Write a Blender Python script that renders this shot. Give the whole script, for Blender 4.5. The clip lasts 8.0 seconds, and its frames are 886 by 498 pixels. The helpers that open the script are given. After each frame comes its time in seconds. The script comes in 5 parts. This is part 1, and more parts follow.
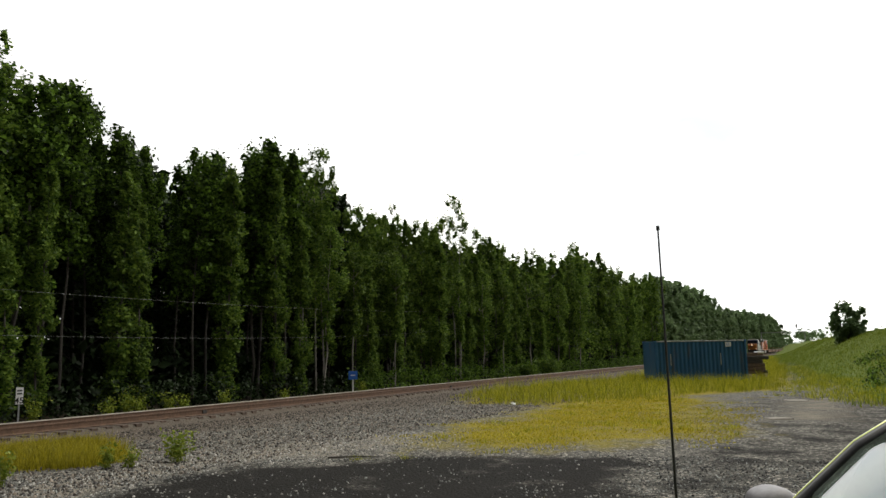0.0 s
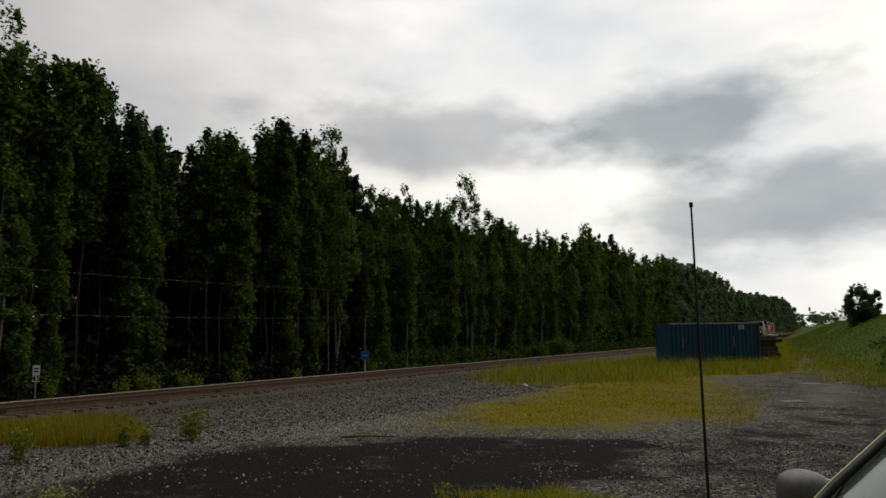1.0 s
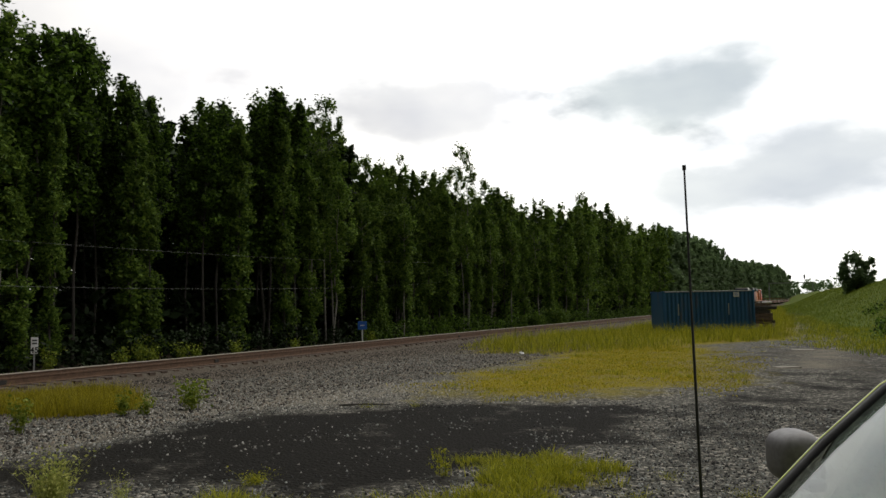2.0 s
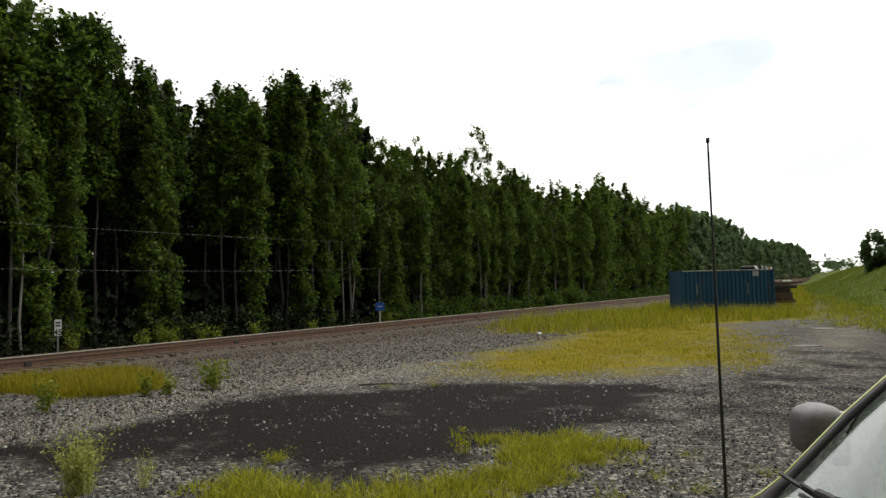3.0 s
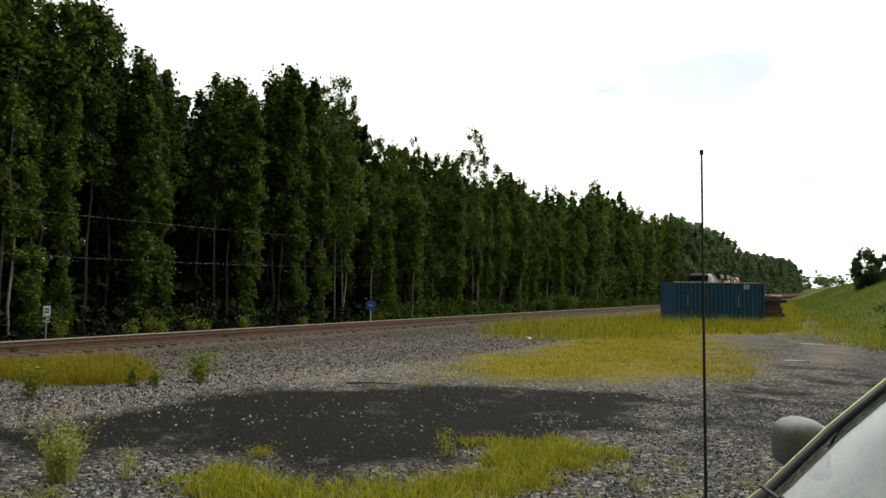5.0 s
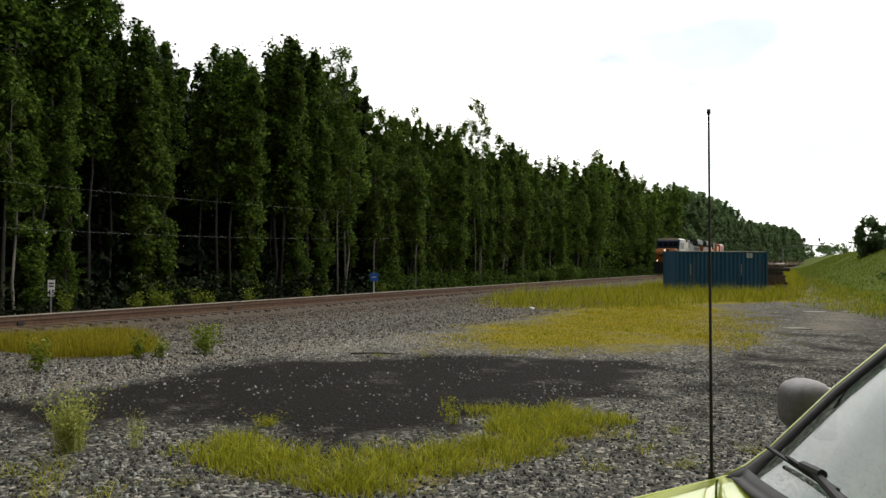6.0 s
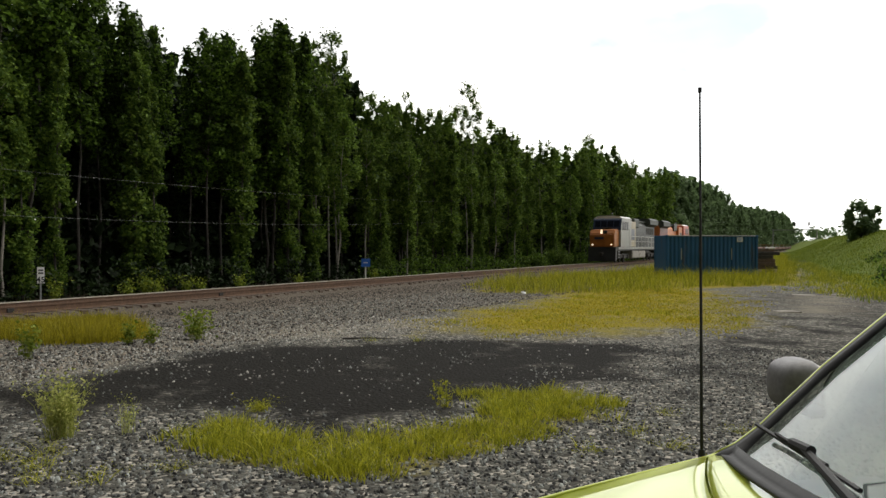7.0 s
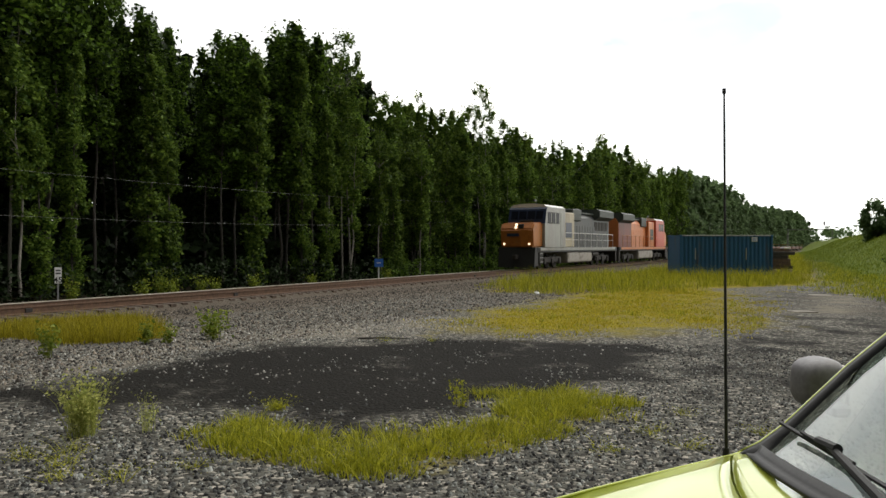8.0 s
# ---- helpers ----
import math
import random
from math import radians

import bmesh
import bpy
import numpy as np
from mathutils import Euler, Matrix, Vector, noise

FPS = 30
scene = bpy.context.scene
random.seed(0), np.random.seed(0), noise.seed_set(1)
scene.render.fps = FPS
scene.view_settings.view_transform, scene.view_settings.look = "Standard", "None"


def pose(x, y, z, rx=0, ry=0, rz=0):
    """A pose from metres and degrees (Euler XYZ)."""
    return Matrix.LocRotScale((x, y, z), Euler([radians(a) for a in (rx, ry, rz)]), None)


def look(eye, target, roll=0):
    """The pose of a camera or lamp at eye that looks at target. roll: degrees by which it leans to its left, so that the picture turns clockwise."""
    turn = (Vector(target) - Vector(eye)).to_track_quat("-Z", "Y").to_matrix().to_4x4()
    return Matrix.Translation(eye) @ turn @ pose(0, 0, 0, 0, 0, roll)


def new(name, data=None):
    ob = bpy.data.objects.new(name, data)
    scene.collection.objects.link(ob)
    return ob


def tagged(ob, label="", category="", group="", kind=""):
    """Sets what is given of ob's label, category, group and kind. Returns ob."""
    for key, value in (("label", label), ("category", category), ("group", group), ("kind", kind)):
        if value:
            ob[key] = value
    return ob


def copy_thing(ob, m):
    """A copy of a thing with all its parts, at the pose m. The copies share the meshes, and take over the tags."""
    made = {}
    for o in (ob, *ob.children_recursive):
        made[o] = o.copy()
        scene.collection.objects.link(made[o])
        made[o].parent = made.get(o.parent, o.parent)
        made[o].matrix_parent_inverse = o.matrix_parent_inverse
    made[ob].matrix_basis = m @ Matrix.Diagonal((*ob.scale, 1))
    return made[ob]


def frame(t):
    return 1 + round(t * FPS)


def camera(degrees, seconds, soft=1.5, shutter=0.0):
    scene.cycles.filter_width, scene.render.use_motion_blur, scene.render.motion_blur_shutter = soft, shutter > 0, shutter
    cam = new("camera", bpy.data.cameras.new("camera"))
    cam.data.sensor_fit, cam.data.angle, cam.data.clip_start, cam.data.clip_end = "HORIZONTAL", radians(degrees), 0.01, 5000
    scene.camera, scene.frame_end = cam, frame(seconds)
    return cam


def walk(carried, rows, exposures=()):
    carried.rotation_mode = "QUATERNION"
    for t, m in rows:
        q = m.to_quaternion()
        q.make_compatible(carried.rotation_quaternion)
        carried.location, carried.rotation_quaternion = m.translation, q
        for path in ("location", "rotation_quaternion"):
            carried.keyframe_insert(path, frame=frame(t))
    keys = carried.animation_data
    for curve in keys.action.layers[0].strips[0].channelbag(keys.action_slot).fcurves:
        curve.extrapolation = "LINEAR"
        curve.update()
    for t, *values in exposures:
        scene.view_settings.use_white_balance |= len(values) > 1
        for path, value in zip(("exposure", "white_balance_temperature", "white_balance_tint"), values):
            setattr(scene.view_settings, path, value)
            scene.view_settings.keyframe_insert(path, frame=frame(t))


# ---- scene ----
cam = camera(61.6, 8.0)
PATH = [
    (0, (0.117, -0.208, 1.864), (-0.7905, 1.5520, 2.1445), -0.99),
    (0.5, (0.114, -0.222, 1.878), (-0.8388, 1.5154, 2.1494), -0.43),
    (1, (0.047, -0.169, 1.859), (-0.8915, 1.5819, 2.0903), -0.64),
    (1.5, (0.065, -0.166, 1.848), (-0.8689, 1.5915, 2.0454), -0.50),
    (1.7, (0.062, -0.168, 1.845), (-0.8705, 1.5927, 2.0238), -0.80),
    (2.8, (0.045, -0.176, 1.826), (-0.9084, 1.5787, 1.9289), -1.22),
    (3, (0.042, -0.178, 1.823), (-0.9340, 1.5647, 1.9244), -1.37),
    (3.5, (0.037, -0.191, 1.827), (-0.9652, 1.5353, 1.9510), -0.80),
    (4, (0.040, -0.180, 1.823), (-0.9407, 1.5601, 1.9246), 0.08),
    (4.2, (0.042, -0.181, 1.823), (-0.9271, 1.5650, 1.9347), 0.98),
    (5.3, (0.055, -0.185, 1.820), (-0.9038, 1.5676, 1.9143), 0.74),
    (5.5, (0.057, -0.186, 1.820), (-0.9088, 1.5638, 1.8944), 0.81),
    (6, (0.037, -0.166, 1.797), (-0.9299, 1.5845, 1.8258), 0.36),
    (6.5, (0.037, -0.159, 1.784), (-0.9093, 1.6029, 1.7681), -0.19),
    (7, (0.035, -0.156, 1.780), (-0.9121, 1.6055, 1.7702), 0.12),
    (7.5, (0.026, -0.164, 1.780), (-0.9159, 1.6003, 1.7770), 0.49),
    (8, (0.011, -0.203, 1.780), (-0.9648, 1.5428, 1.7704), 0.06),
]
EXPOSURES = [(0, -2.05), (0.3, -3.1), (0.5, -3.65), (1, -3.45), (1.5, -3.2), (1.7, -3.0), (2.8, -2.24), (3.2, -2.2), (5.5, -2.2), (8, -2.12)]
walk(cam, [(t, look(eye, target, roll)) for t, eye, target, roll in PATH], EXPOSURES)

# ---- sky and sun ----
SUN_AZ, SUN_EL = 24.0, 56.0
SUN_DIR = Vector((math.sin(radians(SUN_AZ)) * math.cos(radians(SUN_EL)), math.cos(radians(SUN_AZ)) * math.cos(radians(SUN_EL)), math.sin(radians(SUN_EL))))
GLOW_DIR = Vector((0.107, 0.758, 0.643))      # the bright part of the cloud cover


def build_world():
    w = bpy.data.worlds.new("overcast_sky")
    scene.world = w
    w.use_nodes = True
    nt = w.node_tree
    nt.nodes.clear()
    N = nt.nodes.new
    out, mix, b1, b2 = N("ShaderNodeOutputWorld"), N("ShaderNodeMixShader"), N("ShaderNodeBackground"), N("ShaderNodeBackground")
    sky = N("ShaderNodeTexSky")
    sky.sky_type, sky.sun_disc = "NISHITA", False
    sky.sun_elevation, sky.sun_rotation = radians(SUN_EL), radians(SUN_AZ)
    b1.inputs[1].default_value = 0.1
    tc, mp, no, no2, ramp = N("ShaderNodeTexCoord"), N("ShaderNodeMapping"), N("ShaderNodeTexNoise"), N("ShaderNodeTexNoise"), N("ShaderNodeValToRGB")
    mp.inputs["Scale"].default_value = (1.0, 1.0, 2.2)
    mp.inputs["Location"].default_value = (0.35, 0.1, 0.2)
    no.inputs["Scale"].default_value, no.inputs["Detail"].default_value, no.inputs["Roughness"].default_value = 2.6, 5, 0.5
    ramp.color_ramp.elements[0].position, ramp.color_ramp.elements[0].color = 0.30, (1.10, 1.12, 1.16, 1)
    ramp.color_ramp.elements[1].position, ramp.color_ramp.elements[1].color = 0.58, (1.64, 1.60, 1.50, 1)
    dot, glow, mul = N("ShaderNodeVectorMath"), N("ShaderNodeMapRange"), N("ShaderNodeMixRGB")
    dot.operation = "DOT_PRODUCT"
    dot.inputs[1].default_value = GLOW_DIR
    glow.inputs[1].default_value, glow.inputs[2].default_value, glow.inputs[3].default_value, glow.inputs[4].default_value = 0.05, 0.80, 0.10, 8.2
    mul.blend_type, mul.inputs[0].default_value = "MULTIPLY", 1
    L = nt.links.new
    L(tc.outputs["Generated"], mp.inputs[0]), L(mp.outputs[0], no.inputs[0]), L(no.outputs[0], ramp.inputs[0])
    L(tc.outputs["Generated"], dot.inputs[0]), L(dot.outputs["Value"], glow.inputs[0])
    col = ramp.outputs[0]
    no2.inputs["Scale"].default_value, no2.inputs["Detail"].default_value = 9, 6
    L(mp.outputs[0], no2.inputs[0])
    # grey clouds: where they stand, half width and half height (sine), how much light they let through
    for (cx, cz), (hw, hh), tilt, (a, b, c) in (((-0.155, 0.268), (0.20, 0.062), 0.10, (0.47, 0.51, 0.53)), ((-0.47, 0.262), (0.20, 0.066), -0.10, (0.56, 0.57, 0.60)),
                                                ((-0.03, 0.150), (0.26, 0.075), 0.05, (0.50, 0.53, 0.56)), ((-0.80, 0.36), (0.34, 0.17), 0.0, (0.85, 0.85, 0.88))):
        sx, ax, ay, ln, dz, edge, tint = N("ShaderNodeSeparateXYZ"), N("ShaderNodeMath"), N("ShaderNodeMath"), N("ShaderNodeMath"), N("ShaderNodeMath"), N("ShaderNodeMapRange"), N("ShaderNodeMixRGB")
        L(tc.outputs["Generated"], sx.inputs[0])
        ax.operation, ax.inputs[1].default_value, ax.inputs[2].default_value = "MULTIPLY_ADD", 1 / hw, -cx / hw
        L(sx.outputs[0], ax.inputs[0])
        ay.operation, ay.inputs[1].default_value, ay.inputs[2].default_value = "MULTIPLY_ADD", 1 / hh, -cz / hh
        L(sx.outputs[2], ay.inputs[0])
        dz.operation, dz.inputs[1].default_value = "MULTIPLY_ADD", -tilt * hw / hh
        L(ax.outputs[0], dz.inputs[0]), L(ay.outputs[0], dz.inputs[2])
        vec = N("ShaderNodeCombineXYZ")
        L(ax.outputs[0], vec.inputs[0]), L(dz.outputs[0], vec.inputs[1])
        vl = N("ShaderNodeVectorMath")
        vl.operation = "LENGTH"
        L(vec.outputs[0], vl.inputs[0])
        ln.operation, ln.inputs[1].default_value = "MULTIPLY_ADD", 1.5
        L(no2.outputs[0], ln.inputs[0]), L(vl.outputs["Value"], ln.inputs[2])
        edge.interpolation_type = "SMOOTHSTEP"
        edge.inputs[1].default_value, edge.inputs[2].default_value, edge.inputs[3].default_value, edge.inputs[4].default_value = 1.05, 1.85, 1.0, 0.0
        L(ln.outputs[0], edge.inputs[0])
        tint.blend_type, tint.inputs[2].default_value = "MULTIPLY", (a, b, c, 1)
        L(edge.outputs[0], tint.inputs[0]), L(col, tint.inputs[1])
        col = tint.outputs[0]
    L(col, mul.inputs[1]), L(glow.outputs[0], mul.inputs[2]), L(mul.outputs[0], b2.inputs[0])
    L(sky.outputs[0], b1.inputs[0])
    mix.inputs[0].default_value = 0.88
    L(b1.outputs[0], mix.inputs[1]), L(b2.outputs[0], mix.inputs[2]), L(mix.outputs[0], out.inputs[0])


build_world()
sun = new("sun", bpy.data.lights.new("sun", "SUN"))
sun.data.energy, sun.data.angle, sun.data.color = 2.0, radians(10), (1.0, 0.88, 0.66)
sun.matrix_basis = look(SUN_DIR * 50, (0, 0, 0))


# ---- materials ----
def mat(name, a, b, scale=6.0, rough=0.7, bump=0.2, metal=0.0, fine=60.0, bump_dist=0.01, vary=0.0, streak=1.0, coat=0.0, dirt=None, dirt_at=(0.55, 0.75)):
    """Two colours mixed by coarse and fine noise, with relief; vary: lightness from object to object."""
    m = bpy.data.materials.new(name)
    m.use_nodes = True
    nt = m.node_tree
    N, L, P = nt.nodes.new, nt.links.new, nt.nodes["Principled BSDF"]
    tc, mp, n1, n2 = N("ShaderNodeTexCoord"), N("ShaderNodeMapping"), N("ShaderNodeTexNoise"), N("ShaderNodeTexNoise")
    mp.inputs["Scale"].default_value = (1, 1, 1 / streak)
    n1.inputs["Scale"].default_value, n1.inputs["Detail"].default_value = scale, 5
    n2.inputs["Scale"].default_value, n2.inputs["Detail"].default_value = fine, 3
    L(tc.outputs["Object"], mp.inputs[0]), L(mp.outputs[0], n1.inputs[0]), L(tc.outputs["Object"], n2.inputs[0])
    add, mr, mx = N("ShaderNodeMath"), N("ShaderNodeMapRange"), N("ShaderNodeMixRGB")
    add.operation = "ADD"
    L(n1.outputs[0], add.inputs[0]), L(n2.outputs[0], add.inputs[1]), L(add.outputs[0], mr.inputs[0])
    mr.inputs[1].default_value, mr.inputs[2].default_value = 0.75, 1.25
    mx.inputs[1].default_value, mx.inputs[2].default_value = (*a, 1), (*b, 1)
    L(mr.outputs[0], mx.inputs[0])
    col = mx.outputs[0]
    if dirt:
        n3, r3, m3 = N("ShaderNodeTexNoise"), N("ShaderNodeMapRange"), N("ShaderNodeMixRGB")
        n3.inputs["Scale"].default_value, n3.inputs["Detail"].default_value = scale * 0.6, 8
        r3.inputs[1].default_value, r3.inputs[2].default_value = dirt_at
        m3.inputs[2].default_value = (*dirt, 1)
        L(mp.outputs[0], n3.inputs[0]), L(n3.outputs[0], r3.inputs[0]), L(r3.outputs[0], m3.inputs[0]), L(col, m3.inputs[1])
        col = m3.outputs[0]
    if vary:
        oi, r4, hs = N("ShaderNodeObjectInfo"), N("ShaderNodeMapRange"), N("ShaderNodeHueSaturation")
        r4.inputs[3].default_value, r4.inputs[4].default_value = 1 - vary, 1 + vary
        L(oi.outputs["Random"], r4.inputs[0]), L(r4.outputs[0], hs.inputs["Value"]), L(col, hs.inputs["Color"])
        col = hs.outputs[0]
    L(col, P.inputs["Base Color"])
    rr = N("ShaderNodeMapRange")
    rr.inputs[3].default_value, rr.inputs[4].default_value = max(0.03, rough - 0.08), min(1, rough + 0.08)
    L(n1.outputs[0], rr.inputs[0]), L(rr.outputs[0], P.inputs["Roughness"])
    P.inputs["Metallic"].default_value = metal
    P.inputs["Coat Weight"].default_value = coat
    P.inputs["Coat Roughness"].default_value = 0.05
    if bump:
        bp = N("ShaderNodeBump")
        bp.inputs["Strength"].default_value, bp.inputs["Distance"].default_value = bump, bump_dist
        L(add.outputs[0], bp.inputs["Height"]), L(bp.outputs[0], P.inputs["Normal"])
    return m


def leaf_mat(name, dark, light, clear=0.25, vary=0.2, power=1.0):
    """Leaves: colour differs leaf by leaf, and some light comes through."""
    m = bpy.data.materials.new(name)
    m.use_nodes = True
    nt = m.node_tree
    N, L, P = nt.nodes.new, nt.links.new, nt.nodes["Principled BSDF"]
    geo, mx, oi, hs, r4 = N("ShaderNodeNewGeometry"), N("ShaderNodeMixRGB"), N("ShaderNodeObjectInfo"), N("ShaderNodeHueSaturation"), N("ShaderNodeMapRange")
    mx.inputs[1].default_value, mx.inputs[2].default_value = (*dark, 1), (*light, 1)
    pw = N("ShaderNodeMath")
    pw.operation, pw.inputs[1].default_value = "POWER", power
    L(geo.outputs["Random Per Island"], pw.inputs[0]), L(pw.outputs[0], mx.inputs[0])
    r4.inputs[3].default_value, r4.inputs[4].default_value = 1 - vary, 1 + vary
    L(oi.outputs["Random"], r4.inputs[0]), L(r4.outputs[0], hs.inputs["Value"]), L(mx.outputs[0], hs.inputs["Color"])
    L(hs.outputs[0], P.inputs["Base Color"])
    P.inputs["Roughness"].default_value = 0.6
    P.inputs["Specular IOR Level"].default_value = 0.14
    tr, ms = N("ShaderNodeBsdfTranslucent"), N("ShaderNodeMixShader")
    L(hs.outputs[0], tr.inputs[0])
    ms.inputs[0].default_value = clear
    L(P.outputs[0], ms.inputs[1]), L(tr.outputs[0], ms.inputs[2]), L(ms.outputs[0], nt.nodes["Material Output"].inputs[0])
    return m


def glow_mat(name, color, strength):
    m = bpy.data.materials.new(name)
    m.use_nodes = True
    P = m.node_tree.nodes["Principled BSDF"]
    P.inputs["Base Color"].default_value = (*color, 1)
    P.inputs["Emission Color"].default_value, P.inputs["Emission Strength"].default_value = (*color, 1), strength
    return m


def glass_mat(name, tint, rough=0.02):
    m = bpy.data.materials.new(name)
    m.use_nodes = True
    P = m.node_tree.nodes["Principled BSDF"]
    P.inputs["Base Color"].default_value, P.inputs["Roughness"].default_value = (*tint, 1), rough
    P.inputs["Transmission Weight"].default_value, P.inputs["IOR"].default_value = 1.0, 1.45
    return m


def ground_mat():
    """Gravel, dark cinder, grassy earth and ballast, blended by the painted kinds of soil."""
    m = bpy.data.materials.new("lot_ground")
    m.use_nodes = True
    nt = m.node_tree
    N, L, P = nt.nodes.new, nt.links.new, nt.nodes["Principled BSDF"]
    tc, at, at2 = N("ShaderNodeTexCoord"), N("ShaderNodeAttribute"), N("ShaderNodeAttribute")
    at.attribute_name, at2.attribute_name = "soil", "soil_b"
    sep, sep2 = N("ShaderNodeSeparateColor"), N("ShaderNodeSeparateColor")
    L(at.outputs["Color"], sep.inputs[0]), L(at2.outputs["Color"], sep2.inputs[0])
    big, fine = N("ShaderNodeTexNoise"), N("ShaderNodeTexNoise")
    big.inputs["Scale"].default_value, big.inputs["Detail"].default_value, big.inputs["Roughness"].default_value = 0.9, 8, 0.65
    fine.inputs["Scale"].default_value, fine.inputs["Detail"].default_value = 16, 6
    vo = N("ShaderNodeTexVoronoi")
    vo.inputs["Scale"].default_value = 24
    for n in (big, fine, vo):
        L(tc.outputs["Object"], n.inputs["Vector"])
    rough_big = N("ShaderNodeMapRange")
    rough_big.inputs[1].default_value, rough_big.inputs[2].default_value = 0.32, 0.68
    L(big.outputs[0], rough_big.inputs[0])
    sv = N("ShaderNodeSeparateColor")
    L(vo.outputs["Color"], sv.inputs[0])
    stone = N("ShaderNodeValToRGB")
    e = stone.color_ramp.elements
    e[0].position, e[0].color = 0.0, (0.034, 0.031, 0.027, 1)
    e[1].position, e[1].color = 0.75, (0.103, 0.102, 0.088, 1)
    e.new(0.95).color = (0.33, 0.305, 0.26, 1)
    L(sv.outputs[0], stone.inputs[0])
    col = stone.outputs[0]

    def layer(col, mask, c0, c1, lo=0.35, hi=0.65, wob=0.7):
        ad, mr, mr2, cm, mx = N("ShaderNodeMath"), N("ShaderNodeMapRange"), N("ShaderNodeMath"), N("ShaderNodeMixRGB"), N("ShaderNodeMixRGB")
        mr2.operation, mr2.inputs[1].default_value, mr2.inputs[2].default_value = "MULTIPLY_ADD", wob, -wob / 2
        L(rough_big.outputs[0], mr2.inputs[0])
        ad.operation = "ADD"
        L(mask, ad.inputs[0]), L(mr2.outputs[0], ad.inputs[1]), L(ad.outputs[0], mr.inputs[0])
        mr.inputs[1].default_value, mr.inputs[2].default_value = lo, hi
        cm.inputs[1].default_value, cm.inputs[2].default_value = (*c0, 1), (*c1, 1)
        L(fine.outputs[0], cm.inputs[0]), L(mr.outputs[0], mx.inputs[0]), L(col, mx.inputs[1]), L(cm.outputs[0], mx.inputs[2])
        return mx.outputs[0]

    col = layer(col, sep2.outputs[0], (0.045, 0.037, 0.029), (0.155, 0.132, 0.105), 0.3, 0.8)     # brownish ballast
    col = layer(col, sep.outputs[0], (0.004, 0.004, 0.0035), (0.022, 0.020, 0.017), 0.27, 0.8, 0.9)   # dark cinder
    col = layer(col, sep.outputs[2], (0.13, 0.115, 0.09), (0.28, 0.25, 0.20), 0.35, 0.9, 0.7)         # pale sand
    col = layer(col, sep.outputs[1], (0.09, 0.09, 0.010), (0.30, 0.23, 0.018), 0.28, 0.75, 0.5)      # mossy yellow turf
    col = layer(col, sep2.outputs[1], (0.05, 0.08, 0.010), (0.12, 0.15, 0.018), 0.35, 0.6, 0.3)     # green bank
    col = layer(col, sep2.outputs[2], (0.03, 0.028, 0.02), (0.07, 0.055, 0.035), 0.35, 0.6)    # forest litter
    L(col, P.inputs["Base Color"])
    P.inputs["Roughness"].default_value = 0.9
    P.inputs["Specular IOR Level"].default_value = 0.06
    ad, bp = N("ShaderNodeMath"), N("ShaderNodeBump")
    ad.operation = "SUBTRACT"
    L(fine.outputs[0], ad.inputs[0]), L(vo.outputs["Distance"], ad.inputs[1])
    bp.inputs["Strength"].default_value, bp.inputs["Distance"].default_value = 0.8, 0.03
    L(ad.outputs[0], bp.inputs["Height"]), L(bp.outputs[0], P.inputs["Normal"])
    return m


M_GROUND = ground_mat()
M_STONE = leaf_mat("gravel_stone", (0.010, 0.010, 0.010), (0.285, 0.298, 0.275), 0.0, 0.0, 3.4)
M_PEBBLE = leaf_mat("pale_pebble", (0.06, 0.058, 0.052), (0.40, 0.39, 0.35), 0.0, 0.0, 1.6)
M_BALLAST = leaf_mat("ballast_stone", (0.012, 0.010, 0.008), (0.22, 0.182, 0.142), 0.0, 0.0, 2.2)
M_LEAF = leaf_mat("leaf", (0.008, 0.020, 0.003), (0.135, 0.232, 0.027), 0.42, 0.25, 1.6)
# Darkened copy of the leaf: shade inside the wood put into its colour.
M_SHADELEAF = leaf_mat("shade_toned_leaf", (0.004, 0.009, 0.002), (0.020, 0.040, 0.008), 0.05, 0.2)
# Vine leaves; the lighter green also stands in for lit columns and haze.
M_VINE_LIGHTENED = leaf_mat("vine_and_lightened_leaf", (0.030, 0.066, 0.010), (0.190, 0.280, 0.042), 0.45, 0.25, 1.5)
# Far leaves paler and greyer: distance haze put into the leaf colour.
M_HAZE_LEAF = leaf_mat("haze_leaf", (0.085, 0.135, 0.060), (0.175, 0.25, 0.112), 0.45, 0.2)
M_GRASS = leaf_mat("grass_blade", (0.10, 0.125, 0.008), (0.47, 0.455, 0.035), 0.35, 0.1)
M_OLIVE = leaf_mat("olive_grass", (0.10, 0.095, 0.007), (0.42, 0.36, 0.025), 0.35, 0.1)
M_TURF = leaf_mat("yellow_grass", (0.24, 0.21, 0.010), (0.50, 0.42, 0.03), 0.35, 0.1)
M_BANKGRASS = leaf_mat("bank_grass", (0.08, 0.13, 0.012), (0.25, 0.29, 0.035), 0.3, 0.1)
M_STRAW = leaf_mat("pale_weed", (0.20, 0.24, 0.04), (0.46, 0.46, 0.14), 0.35, 0.1)
M_PALEBARK = mat("pale_bark", (0.11, 0.10, 0.085), (0.27, 0.25, 0.21), 4, 0.9, 0.5, streak=5, bump_dist=0.02)
M_BARK = mat("bark", (0.024, 0.021, 0.017), (0.075, 0.066, 0.055), 5, 0.9, 0.6, streak=6, bump_dist=0.03)
M_CONCRETE = mat("pale_concrete", (0.17, 0.155, 0.125), (0.33, 0.30, 0.25), 6, 0.95, 0.4, dirt=(0.09, 0.08, 0.06), dirt_at=(0.4, 0.7))
M_RAIL = mat("rusty_rail", (0.065, 0.034, 0.018), (0.15, 0.085, 0.05), 8, 0.8, 0.2, 0.0)
